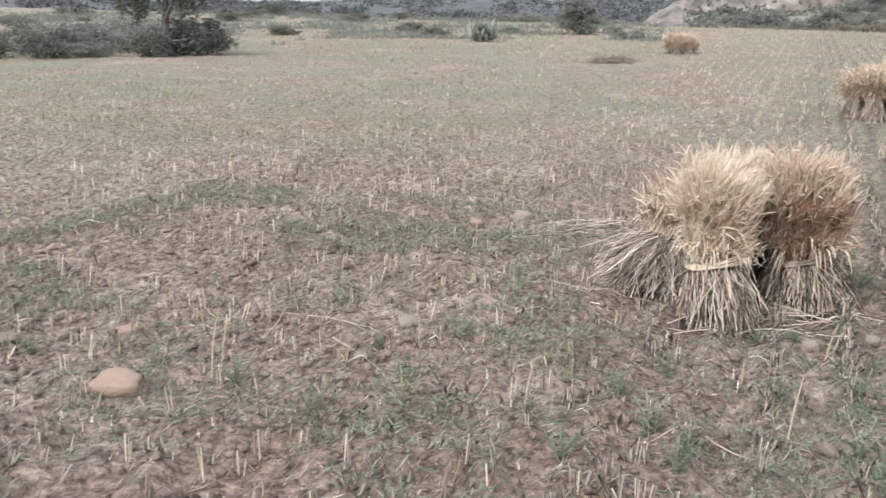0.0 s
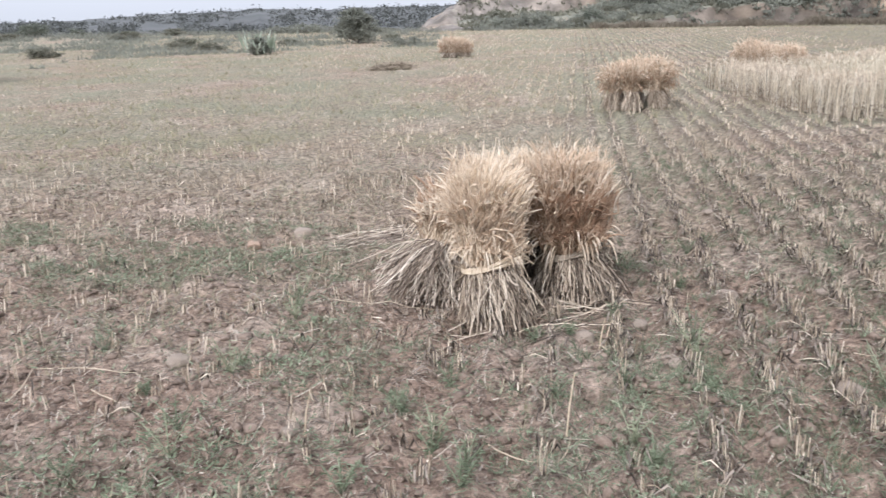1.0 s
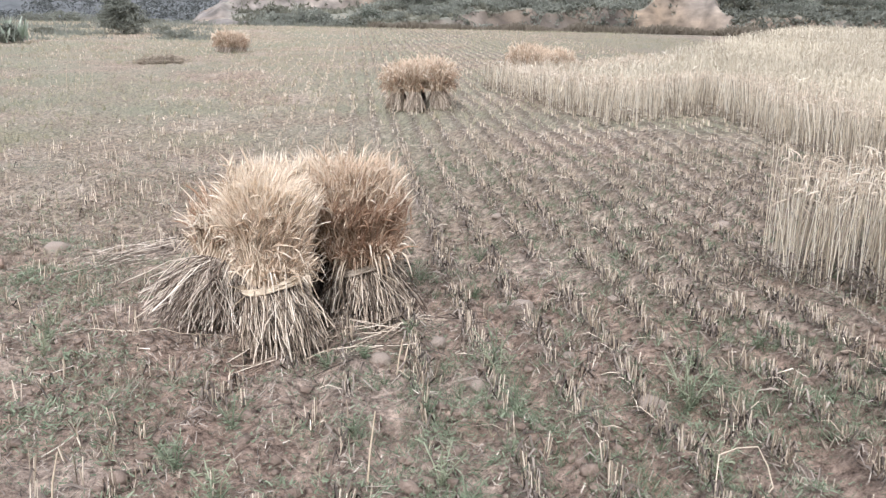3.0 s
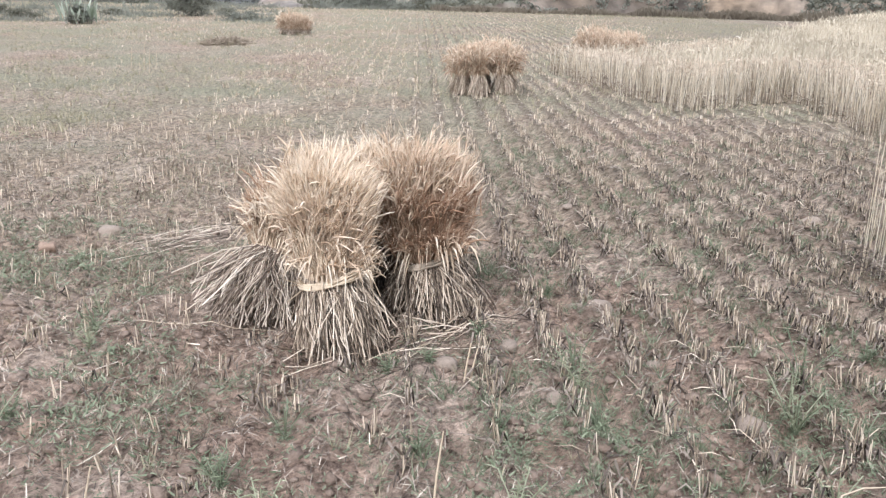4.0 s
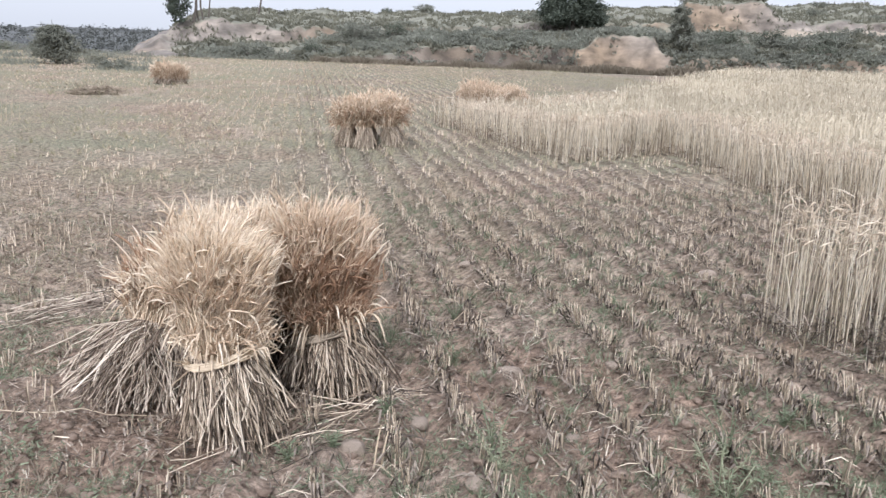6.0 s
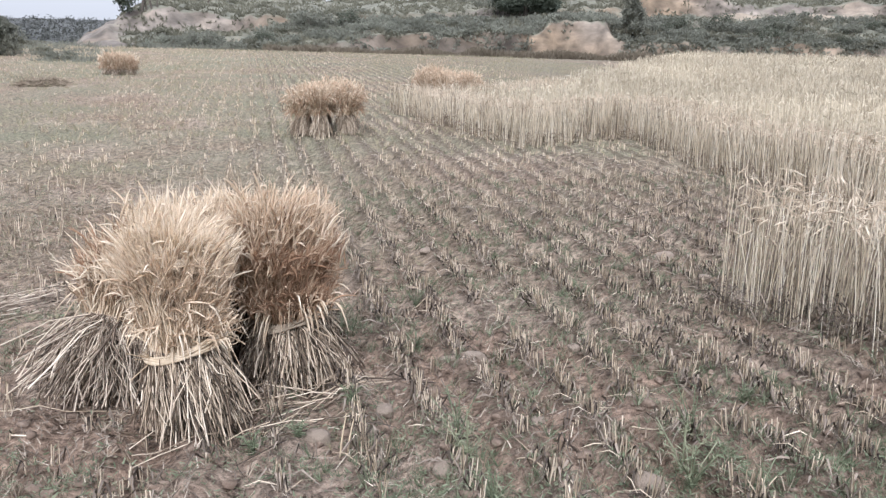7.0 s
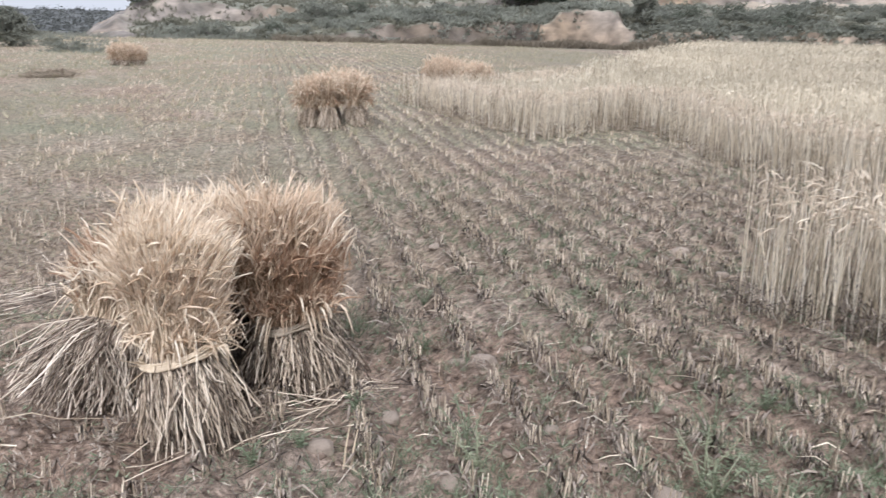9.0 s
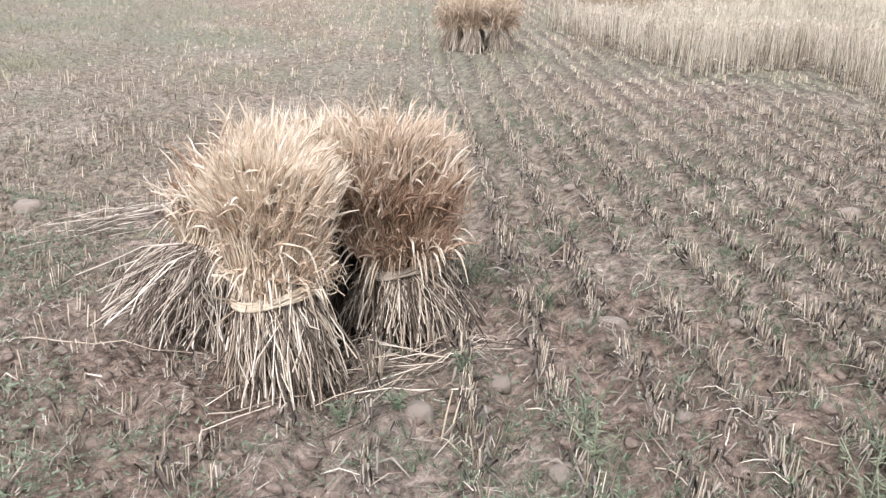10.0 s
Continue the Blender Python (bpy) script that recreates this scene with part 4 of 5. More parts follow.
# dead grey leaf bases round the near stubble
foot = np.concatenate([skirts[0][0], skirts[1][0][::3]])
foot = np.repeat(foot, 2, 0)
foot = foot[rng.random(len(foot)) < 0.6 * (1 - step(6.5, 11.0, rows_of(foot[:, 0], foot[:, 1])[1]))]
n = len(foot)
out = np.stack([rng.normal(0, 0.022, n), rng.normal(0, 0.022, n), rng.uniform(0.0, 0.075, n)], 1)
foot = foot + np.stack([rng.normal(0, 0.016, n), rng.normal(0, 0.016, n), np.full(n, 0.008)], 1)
thing("leaf_bases", solid("leaf_bases", *ribbons(np.stack([foot, foot + out, foot + out * [1.9, 1.9, 0.3]], 1), np.array([0.005, 0.009, 0.002]), unit(np.cross(out, rng.normal(0, 1, (n, 3)))))), DEAD_LEAF_SHADE,
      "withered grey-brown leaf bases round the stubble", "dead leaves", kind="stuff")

# ---- chaff and broken straw on the soil ----
def litter(count, box, lengths, thick, flat, gather=0.0):
    u, v = rng.uniform(box[0], box[1], count), rng.uniform(box[2], box[3], count) + rng.exponential(0.6, count)
    u = u + gather * np.where(u > -0.6, FIRST + SPACING * np.round((u - FIRST) / SPACING) - u, 0)
    x, y = world_of(u, v)
    turn = rng.normal(ROW, 1.0, count)
    l = rng.uniform(lengths[0], lengths[1], count) ** 1.0
    way = np.stack([np.sin(turn), np.cos(turn), 0 * turn], 1) * l[:, None]
    foot = np.stack([x, y, surface(x, y) + 0.003], 1)
    tip = foot + way
    tip[:, 2] = surface(tip[:, 0], tip[:, 1]) + rng.uniform(0.0, 0.03, count)
    mid = 0.5 * (foot + tip) + rng.normal(0, 0.01, (count, 3)) * l[:, None] * 8
    mid[:, 2] = np.maximum(mid[:, 2], surface(mid[:, 0], mid[:, 1]) + 0.003)
    paths = np.stack([foot, mid, tip], 1)
    if flat:
        return ribbons(paths[:, ::2], thick * rng.uniform(0.3, 1.0, (count, 1)) * np.array([1.0, 0.4]), unit(np.cross(way, rng.normal(0, 1, (count, 3)))))
    return tubes(paths, thick * rng.uniform(0.7, 1.2, (count, 1)), 3)


chaff = joined(litter(25000, (-0.9, 6.2, 1.2, 9.0), (0.01, 0.05), 0.0048, True, 0.8), litter(26000, (-5.2, -0.9, 1.2, 10.5), (0.01, 0.055), 0.0055, True), litter(9000, (-2.6, 1.6, 1.2, 5.0), (0.01, 0.05), 0.0055, True), litter(9000, (-1.0, 7.0, 7.0, 13.0), (0.02, 0.08), 0.009, True, 0.75), litter(10000, (-14.0, 7.0, 10.0, 24.0), (0.03, 0.10), 0.011, True), litter(3600, (-5.5, 6.3, 0.5, 11.0), (0.04, 0.18), 0.0019, False), litter(7000, (-11.5, -5.0, 2.0, 11.0), (0.02, 0.08), 0.010, True))
thing("chaff", solid("chaff", *chaff), LITTER, "grey chaff and broken straw on the soil", "straw litter", kind="stuff")

# ---- weeds ----
def weed_tufts(x, y, leaves, size, thick, straight=False):
    """Small plants: short leaves set round and up a little crown. Straight ones are plain grass blades."""
    n = len(x) * leaves
    turn, up = rng.uniform(0, 2 * np.pi, n), rng.uniform(0.6, 2.6, n) if straight else rng.uniform(0.0, 1.1, n)
    big = np.repeat(size, leaves)
    l = big * (rng.uniform(0.5, 1.1, n) if straight else rng.uniform(0.14, 0.34, n))
    off = big * rng.uniform(0, 1, n) ** 0.7 * (0.15 if straight else 0.9)
    foot = np.stack([np.repeat(x, leaves) + off * np.cos(turn), np.repeat(y, leaves) + off * np.sin(turn), 0 * turn], 1)
    foot[:, 2] = surface(foot[:, 0], foot[:, 1]) + (0 if straight else rng.uniform(0, 0.7, n) * (big - 0.6 * off))
    way = unit(np.stack([np.cos(turn), np.sin(turn), up], 1)) * l[:, None]
    side = unit(np.cross(way, rng.normal(0, 0.5, (n, 3)) + [0, 0, 1]))
    if straight:
        return ribbons(np.stack([foot, foot + way], 1), thick * l[:, None] * np.array([1.0, 0.25]), side)
    return ribbons(np.stack([foot, foot + way * [1.0, 1.0, 0.8]], 1), thick * l[:, None] * np.array([1.0, 0.35]), side)


def weed_spots(count, box, bias):
    u, v = rng.uniform(box[0], box[1], count), rng.uniform(box[2], box[3], count)
    x, y = world_of(u, v)
    ok = (rng.uniform(0, 1, count) < step(0.49, 0.60, value_noise(x, y, 0.75, 41) * 0.6 + value_noise(x, y, 0.2, 42) * 0.4) + bias) & ~inside(MAIN, u, v)
    return x[ok], y[ok]


wx, wy = weed_spots(12000, (-4.6, 6.2, 1.2, 10.0), 0.03)
more = weed_spots(9000, (-4.6, 3.6, 1.2, 6.0), 0.02)
wx, wy = np.append(wx, more[0]), np.append(wy, more[1])
for more in (weed_spots(9000, (-4.6, 0.3, 1.2, 6.5), 0.07), weed_spots(6500, (0.3, 5.5, 1.2, 3.7), 0.10)):
    wx, wy = np.append(wx, more[0]), np.append(wy, more[1])
# green patches that stand out from the rest
for px, py, wide, many in ((1.55, 3.88, 0.20, 60), (1.9, 3.8, 0.2, 40), (1.2, 3.4, 0.25, 50), (0.95, 2.95, 0.22, 40), (0.34, 4.6, 0.12, 20), (-0.1, 2.95, 0.2, 50), (0.0, 3.7, 0.12, 16), (-1.25, 3.5, 0.2, 36),
                           (-0.8, 2.85, 0.2, 50), (-0.6, 4.3, 0.25, 44), (-1.1, 2.7, 0.22, 44), (-1.5, 2.9, 0.2, 24), (0.35, 2.6, 0.2, 24), (1.0, 2.4, 0.25, 36), (1.9, 2.9, 0.3, 44), (1.45, 2.55, 0.3, 50),
                           (3.0, 5.2, 0.3, 40), (2.85, 3.1, 0.3, 50), (2.1, 3.45, 0.2, 36), (3.3, 4.2, 0.3, 40), (3.6, 4.9, 0.3, 30), (4.35, 4.75, 0.25, 40), (4.1, 4.0, 0.3, 50), (4.4, 5.8, 0.3, 40),
                           (2.25, 2.05, 0.26, 110), (2.75, 2.75, 0.22, 70), (1.48, 2.5, 0.2, 60), (1.97, 3.05, 0.14, 60), (2.1, 2.95, 0.2, 50), (1.62, 3.12, 0.1, 40), (3.55, 3.3, 0.2, 60), (3.5, 4.75, 0.2, 50), (2.6, 4.7, 0.16, 36), (3.67, 4.7, 0.2, 40), (2.38, 2.4, 0.2, 60), (4.5, 3.6, 0.25, 50)):
    wx, wy = np.append(wx, rng.normal(px, wide, 2 * many)), np.append(wy, rng.normal(py, wide, 2 * many))
vx, vy = weed_spots(7000, (-15.0, 7.0, 10.0, 30.0), 0.10)
lx, ly = weed_spots(4500, (-11.5, -4.6, 2.0, 11.0), 0.05)
greens = joined(weed_tufts(wx, wy, 10, rng.uniform(0.022, 0.085, len(wx)) * (1.0 + 0.3 * (wx < 0.6)), 0.29), weed_tufts(lx, ly, 8, rng.uniform(0.03, 0.08, len(lx)), 0.34), weed_tufts(vx, vy, 7, rng.uniform(0.04, 0.11, len(vx)), 0.4))
# fine green grass between the rows
fu, fv = rng.uniform(0.2, 6.2, 15000), 1.2 + 9.3 * rng.random(15000) ** 2.2
fx, fy = world_of(fu, fv)
ok = (value_noise(fx, fy, 0.9, 43) * 0.5 + value_noise(fx, fy, 0.22, 44) * 0.5 > 0.42) & ~inside(MAIN, fu, fv)
greens = joined(greens, weed_tufts(fx[ok], fy[ok], 10, rng.uniform(0.028, 0.07, int(ok.sum())), 0.075, True))
thing("weeds", solid("weeds", *greens), WEED, "low grey-green weeds between the stubble", "weeds", kind="stuff")
gu, gv = rng.uniform(-26, 16, 40000), 9 + 55 * rng.random(40000) ** 1.3
ok = ~inside(MAIN, gu, gv) & ((gv > 12) | (gu < -3.5)) & (value_noise(*world_of(gu, gv), 2.4, 71) > 0.3)
hx, hy = world_of(gu[ok], gv[ok])
nu, nv = rng.uniform(-11.5, 2.0, 14000), 12 - 10.8 * rng.random(14000) ** 1.6
nx, ny = world_of(nu, nv)
ok = rng.uniform(0, 1, len(nx)) < step(0.28, 0.6, 0.6 * value_noise(nx, ny, 1.3, 72) + 0.4 * value_noise(nx, ny, 0.3, 73)) * (1 - 0.8 * step(-1.5, 1.5, nu))
nx, ny = nx[ok], ny[ok]
blades = joined(weed_tufts(hx, hy, 4, rng.uniform(0.05, 0.13, len(hx)), 0.12, True), weed_tufts(nx, ny, 7, rng.uniform(0.025, 0.07, len(nx)), 0.07, True))
dx, dy = weed_spots(9000, (-4.6, 2.2, 1.2, 9.0), 0.12)
thing("dead_tufts", solid("dead_tufts", *weed_tufts(dx, dy, 12, rng.uniform(0.02, 0.06, len(dx)), 0.11, True)), WILTED, "withered tan and grey tufts among the clods", "dead grass", kind="stuff")
thing("dry_grass", solid("dry_grass", *blades), DRYGRASS, "thin dry grass among the stubble", "grass", kind="stuff")


# ---- single weeds near the walk ----
def weed_plant(x, y, tall, leafage=None):
    n = 130
    t = rng.uniform(0.02, 1, n) ** 1.3
    turn = rng.uniform(0, 2 * np.pi, n)
    arms = 5
    arm = rng.integers(0, arms, n)
    spread_of = np.stack([np.cos(arm * 1.257) * 0.35, np.sin(arm * 1.257) * 0.35], 1) * 1.8 * (arm > 0)[:, None]
    foot = np.stack([t * tall * spread_of[:, 0], t * tall * spread_of[:, 1], t * tall], 1)
    way = unit(np.stack([np.cos(turn), np.sin(turn), rng.uniform(-0.1, 0.8, n)], 1)) * rng.uniform(0.012, 0.04, (n, 1))
    leaves = ribbons(np.stack([foot, foot + 0.5 * way, foot + way * [1, 1, 0.8]], 1), np.array([0.0015, 0.0045, 0.001]), unit(np.cross(way, rng.normal(0, 0.5, (n, 3)) + [0, 0, 1])))
    ends = np.stack([np.zeros((arms, 3)), [[math.cos(i * 1.257) * 0.62 * tall * (i > 0), math.sin(i * 1.257) * 0.62 * tall * (i > 0), tall] for i in range(arms)]], 1)
    base = tagged(new("weed_plant"), "small leafy green weed rooted in the soil", "weed", "weeds among the stubble")
    part("stem", solid("stem", *tubes(np.stack([ends[:, 0], ends.mean(1) * [0.8, 0.8, 1], ends[:, 1]], 1), 0.0022, 5)), leafage or WEED, base)
    part("leaves", solid("leaves", *leaves), leafage or WEED, base)
    base.matrix_basis = pose(x, y, float(surface(x, y)) - 0.005, 0, 0, rng.uniform(0, 360))


for x, y, tall in ((2.10, 3.46, 0.17), (2.84, 3.03, 0.20), (2.87, 5.14, 0.10), (3.2, 5.56, 0.10), (4.64, 6.43, 0.12), (1.43, 3.76, 0.07), (0.33, 4.63, 0.12), (5.27, 4.34, 0.18), (3.78, 4.77, 0.10),
                   (-0.62, 4.16, 0.10), (0.04, 3.8, 0.08), (-0.17, 3.09, 0.12), (-0.85, 2.96, 0.11), (-0.52, 2.81, 0.09), (0.68, 3.01, 0.10), (-1.85, 3.28, 0.09), (0.75, 2.77, 0.10), (0.82, 2.52, 0.11), (1.62, 3.80, 0.06), (1.9, 3.95, 0.07), (1.63, 3.12, 0.10), (1.28, 2.97, 0.09), (1.98, 3.05, 0.12), (2.7, 2.88, 0.13), (2.8, 2.68, 0.12), (2.11, 1.93, 0.10), (1.46, 2.44, 0.10), (2.36, 2.05, 0.11),
                   (0.94, 3.38, 0.12), (0.66, 3.09, 0.09), (0.79, 2.45, 0.11), (0.40, 2.47, 0.10), (-0.34, 3.54, 0.06), (3.62, 3.28, 0.10), (3.46, 3.31, 0.09), (4.36, 3.25, 0.16), (3.55, 4.56, 0.09), (2.61, 4.68, 0.08), (3.68, 2.76, 0.12)):
    weed_plant(x, y, tall)
for x, y, tall in ((-0.18, 2.90, 0.15), (0.01, 3.61, 0.16), (0.77, 2.84, 0.12), (1.44, 2.58, 0.13), (2.38, 2.36, 0.12), (2.13, 2.09, 0.10), (0.31, 4.37, 0.10), (0.35, 4.87, 0.12), (2.73, 2.96, 0.18), (2.70, 2.89, 0.16), (2.05, 3.32, 0.16)):
    weed_plant(x, y, tall, PALE_WEED)


# ---- stones ----
def stone_mesh(name, seed, flat, detail=2, blocky=1.0, rough=1.0):
    bm = bmesh.new()
    bmesh.ops.create_icosphere(bm, subdivisions=detail, radius=1.0)
    for p in bm.verts:
        p.co = Vector([math.copysign(abs(a) ** blocky, a) for a in p.co])
        q = p.co * 0.9 + Vector((seed * 3.1, seed * 1.7, seed * 0.9))
        p.co *= 1 + rough * (0.5 * noise.noise(q * 1.2) + 0.22 * noise.noise(q * 3.1))
        p.co.z *= flat
    me = bpy.data.meshes.new(name)
    bm.to_mesh(me)
    bm.free()
    for f in me.polygons:
        f.use_smooth = True
    return me


STONES = ((-1.28, 2.87, 0.18), (-1.51, 3.52, 0.11), (0.06, 6.2, 0.10), (-2.01, 3.38, 0.075), (-2.1, 10.69, 0.09), (0.25, 3.01, 0.075), (0.13, 3.64, 0.09), (-0.41, 3.40, 0.06), (0.42, 6.45, 0.15),
          (2.02, 3.89, 0.085), (1.89, 3.735, 0.046), (2.71, 4.28, 0.105), (2.64, 4.44, 0.05), (2.62, 4.34, 0.045), (2.52, 4.55, 0.075), (2.66, 3.96, 0.06), (2.53, 3.54, 0.07), (2.93, 3.60, 0.065), (1.68, 3.78, 0.11),
          (5.16, 5.49, 0.135), (1.95, 3.31, 0.085), (2.53, 2.92, 0.11), (4.84, 4.81, 0.08), (3.62, 6.33, 0.08), (3.91, 3.21, 0.10), (3.15, 4.08, 0.06), (4.11, 4.83, 0.04), (-0.23, 3.84, 0.10), (-0.04, 3.92, 0.05))
for i, (x, y, size) in enumerate(STONES):
    red = i in (0, 1, 2, 6)
    me = stone_mesh("stone", i + 1, 0.55 if red else 0.62, 3, 0.62 if red else 0.95, 0.75 if red else 0.62)
    ob = thing("stone", me, RED_STONE if red else STONE, "blocky orange-brown stone lying on the soil" if red else "rounded pale tan field stone half sunk in soil", "stone", "stones in the stubble")
    ob.matrix_basis = pose(x, y, float(surface(x, y)) + (0.04 if red else 0.10) * size, 0, 0, i * 47) @ Matrix.Diagonal((0.55 * size, 0.44 * size, 0.5 * size, 1))


def crumbs(count, box, lo, hi):
    pool = [np.array([p.co for p in stone_mesh("crumb", 40 + k, 0.75, 1).vertices]) for k in range(4)]
    tri = np.array([list(f.vertices) for f in stone_mesh("crumb", 40, 0.75, 1).polygons])
    u, v = rng.uniform(box[0], box[1], count), rng.uniform(box[2], box[3], count)
    x, y = world_of(u, v)
    size = lo + (hi - lo) * rng.uniform(0, 1, count) ** 2.4
    pieces = []
    for k in range(count):
        a = rng.uniform(0, 6.28)
        w = (pool[k % 4] + rng.normal(0, 0.16, pool[0].shape)) * [1.0, rng.uniform(0.55, 0.95), rng.uniform(0.45, 0.8)] @ np.array([[math.cos(a), math.sin(a), 0], [-math.sin(a), math.cos(a), 0], [0, 0, 1]]) * size[k]
        pieces.append((w + [x[k], y[k], float(surface(x[k], y[k])) + 0.1 * size[k]], tri))
    return joined(*pieces)


thing("soil_crumbs", solid("soil_crumbs", *crumbs(8000, (-4.6, 6.0, 1.2, 8.0), 0.004, 0.034)), CLOD, "small crumbs and clods of red soil", "clods", kind="stuff")
thing("soil_clods", solid("soil_clods", *crumbs(2600, (-4.6, 4.5, 1.2, 5.0), 0.010, 0.042)), CLOD, "lumpy clods of red-brown soil", "clods", kind="stuff")
thing("pebbles", solid("pebbles", *crumbs(1600, (-4.6, 6.0, 1.0, 8.0), 0.004, 0.013)), STONE, "pale pebbles scattered on the soil", "pebbles", kind="stuff")

# ---- single long straws lying about ----
STRAWS = ((-1.42, 4.1, -1.14, 3.73), (-0.91, 3.57, -0.86, 3.94), (-0.85, 3.86, -0.37, 3.73), (-0.57, 3.58, -0.28, 3.21), (-2.55, 7.26, -2.21, 7.37), (-1.03, 5.37, -0.72, 5.37), (0.47, 10.22, 0.71, 10.3), (0.94, 2.72, 1.12, 2.51),
          (1.26, 2.73, 1.12, 2.51), (0.31, 4.66, 1.10, 4.42), (1.55, 3.85, 1.93, 4.29), (1.84, 4.2, 2.09, 4.07), (1.52, 3.90, 1.75, 4.02), (3.8, 3.72, 4.15, 3.73), (4.15, 3.73, 4.17, 3.62), (2.78, 3.53, 2.66, 3.26), (2.83, 3.32, 2.86, 3.16),
          (5.81, 6.93, 5.98, 6.64), (2.83, 5.11, 3.04, 5.14), (2.23, 3.27, 2.25, 3.06), (0.60, 9.54, 0.79, 10.0))
for x0, y0, x1, y1 in STRAWS:
    s = np.linspace(0, 1, 9)
    x, y = x0 + (x1 - x0) * s, y0 + (y1 - y0) * s
    bowed = 0.02 * np.sin(np.pi * s)
    lift = np.convolve(np.pad(surface(x, y), 2, mode="edge"), np.ones(5) / 5, "valid")
    z = np.maximum(lift, surface(x, y)) + 0.004 + 0.6 * bowed
    thing("straw", solid("straw", *tubes(np.stack([x + bowed, y, z], 1)[None], np.linspace(0.003, 0.0018, 9)[None], 6), smooth=True), STUBBLE, "long pale loose straw lying on the soil", "straw", "loose straws")


bent = np.array([(2.21, 2.18, -0.01), (2.245, 2.22, 0.07), (2.285, 2.26, 0.125), (2.36, 2.26, 0.135), (2.44, 2.25, 0.13), (2.43, 2.19, 0.09), (2.40, 2.13, 0.05), (2.34, 2.13, 0.004)])
bent[:, 2] += float(surface(2.3, 2.2))
thing("straw", solid("straw", *tubes_along(bent[None], 0.0024, 6), smooth=True), STUBBLE, "snapped pale straw bent over among green weeds", "straw", "loose straws")


def loose_heap(spots_of, count, label, spread_by, length, material_of):
    """A thin fan of loose straw lying on the ground."""
    (xa, ya), (xb, yb) = spots_of
    t = rng.uniform(0, 1, count)
    x = xa + (xb - xa) * t + rng.normal(0, spread_by, count)
    y = ya + (yb - ya) * t + rng.normal(0, spread_by, count)
    turn = math.atan2(yb - ya, xb - xa) + rng.normal(0, 0.22, count)
    l = rng.uniform(0.5, 1.0, count) * length
    a = np.stack([x - 0.5 * l * np.cos(turn), y - 0.5 * l * np.sin(turn), 0 * x], 1)
    b = np.stack([x + 0.5 * l * np.cos(turn), y + 0.5 * l * np.sin(turn), 0 * x], 1)
    for p in (a, b):
        p[:, 2] = surface(p[:, 0], p[:, 1]) + rng.uniform(0.004, 0.06, count)
    m = 0.5 * (a + b) + rng.normal(0, 0.015, (count, 3))
    m[:, 2] = np.maximum(m[:, 2], surface(m[:, 0], m[:, 1]) + 0.01)
    thing("straw_fan", solid("straw_fan", *tubes(np.stack([a, m, b], 1), 0.0024, 4)), material_of, label, "straw", kind="stuff")


loose_heap(((0.62, 5.95), (1.08, 6.2)), 30, "thin fan of loose grey straw beside the stook", 0.13, 0.55, OLD_STALK)
loose_heap(((1.15, 3.95), (1.95, 4.15)), 60, "few dropped straws at the foot of the stook", 0.14, 0.26, STALK)

# upright leftover straws
for x, y, tall in ((-0.98, 3.06, 0.30), (-0.95, 3.10, 0.24), (1.24, 2.72, 0.25), (0.30, 2.98, 0.18), (1.70, 3.62, 0.16), (1.72, 3.60, 0.13), (0.96, 18.7, 0.45), (1.19, 18.6, 0.5), (1.05, 17.2, 0.4), (1.25, 18.0, 0.45), (1.4, 18.5, 0.4)):
    z = float(surface(x, y))
    p = np.array([[x, y, z - 0.01], [x + 0.01, y, z + 0.5 * tall], [x + 0.03, y + 0.01, z + tall]])
    thing("uncut_straw", solid("uncut_straw", *tubes(p[None], np.array([[0.004, 0.0035, 0.0022]]), 6), smooth=True), BAND, "pale uncut straw standing among stubble", "straw", "uncut straws")

# low dark heap of old straw far out in the field
def straw_mound(x, y, wide, tall):
    """A low mound of matted old straw."""
    n = 900
    r, a = rng.random(n) ** 0.6, rng.uniform(0, 2 * np.pi, n)
    px, py = x + wide * r * np.cos(a), y + 0.7 * wide * r * np.sin(a)
    p = np.stack([px, py, terrain(px, py) + tall * (1 - r**1.7) * rng.uniform(0.55, 1.0, n)], 1)
    way = unit(np.stack([rng.normal(0, 1, n), rng.normal(0, 1, n), rng.normal(0, 0.25, n)], 1)) * rng.uniform(0.10, 0.28, (n, 1))
    thing("straw_mound", solid("straw_mound", *tubes(np.stack([p - way, p + [0, 0, 0.02], p + way], 1), 0.007, 3)), OLD_HAY, "low dark mound of matted old straw", "straw", kind="stuff")


straw_mound(3.55, 25.0, 0.6, 0.16)


# ---- shrubs and trees ----
def foliage(centre, radii, clumps, leaves, size, seed):
    """Many small leaves in uneven clumps, with gaps between."""
    g = np.random.default_rng(seed)
    way = unit(g.normal(0, 1, (clumps, 3)))
    c = way * (g.uniform(0.25, 1.0, (clumps, 1)) ** 0.5) * g.uniform(0.72, 1.08, (clumps, 1))
    n = clumps * leaves
    p = np.repeat(c, leaves, 0) + g.normal(0, 0.15, (n, 3)) * g.uniform(0.5, 1.4, (n, 1))
    p = np.asarray(centre) + p * np.asarray(radii)
    p[:, 2] = np.maximum(p[:, 2], 0.02)
    way, side = unit(g.normal(0, 1, (n, 3))), g.normal(0, 1, (n, 3))
    side = unit(np.cross(way, side))
    l = size * g.uniform(0.6, 1.4, (n, 1))
    return ribbons(np.stack([p - way * l, p + way * l], 1), size * np.array([0.9, 0.5]), side)


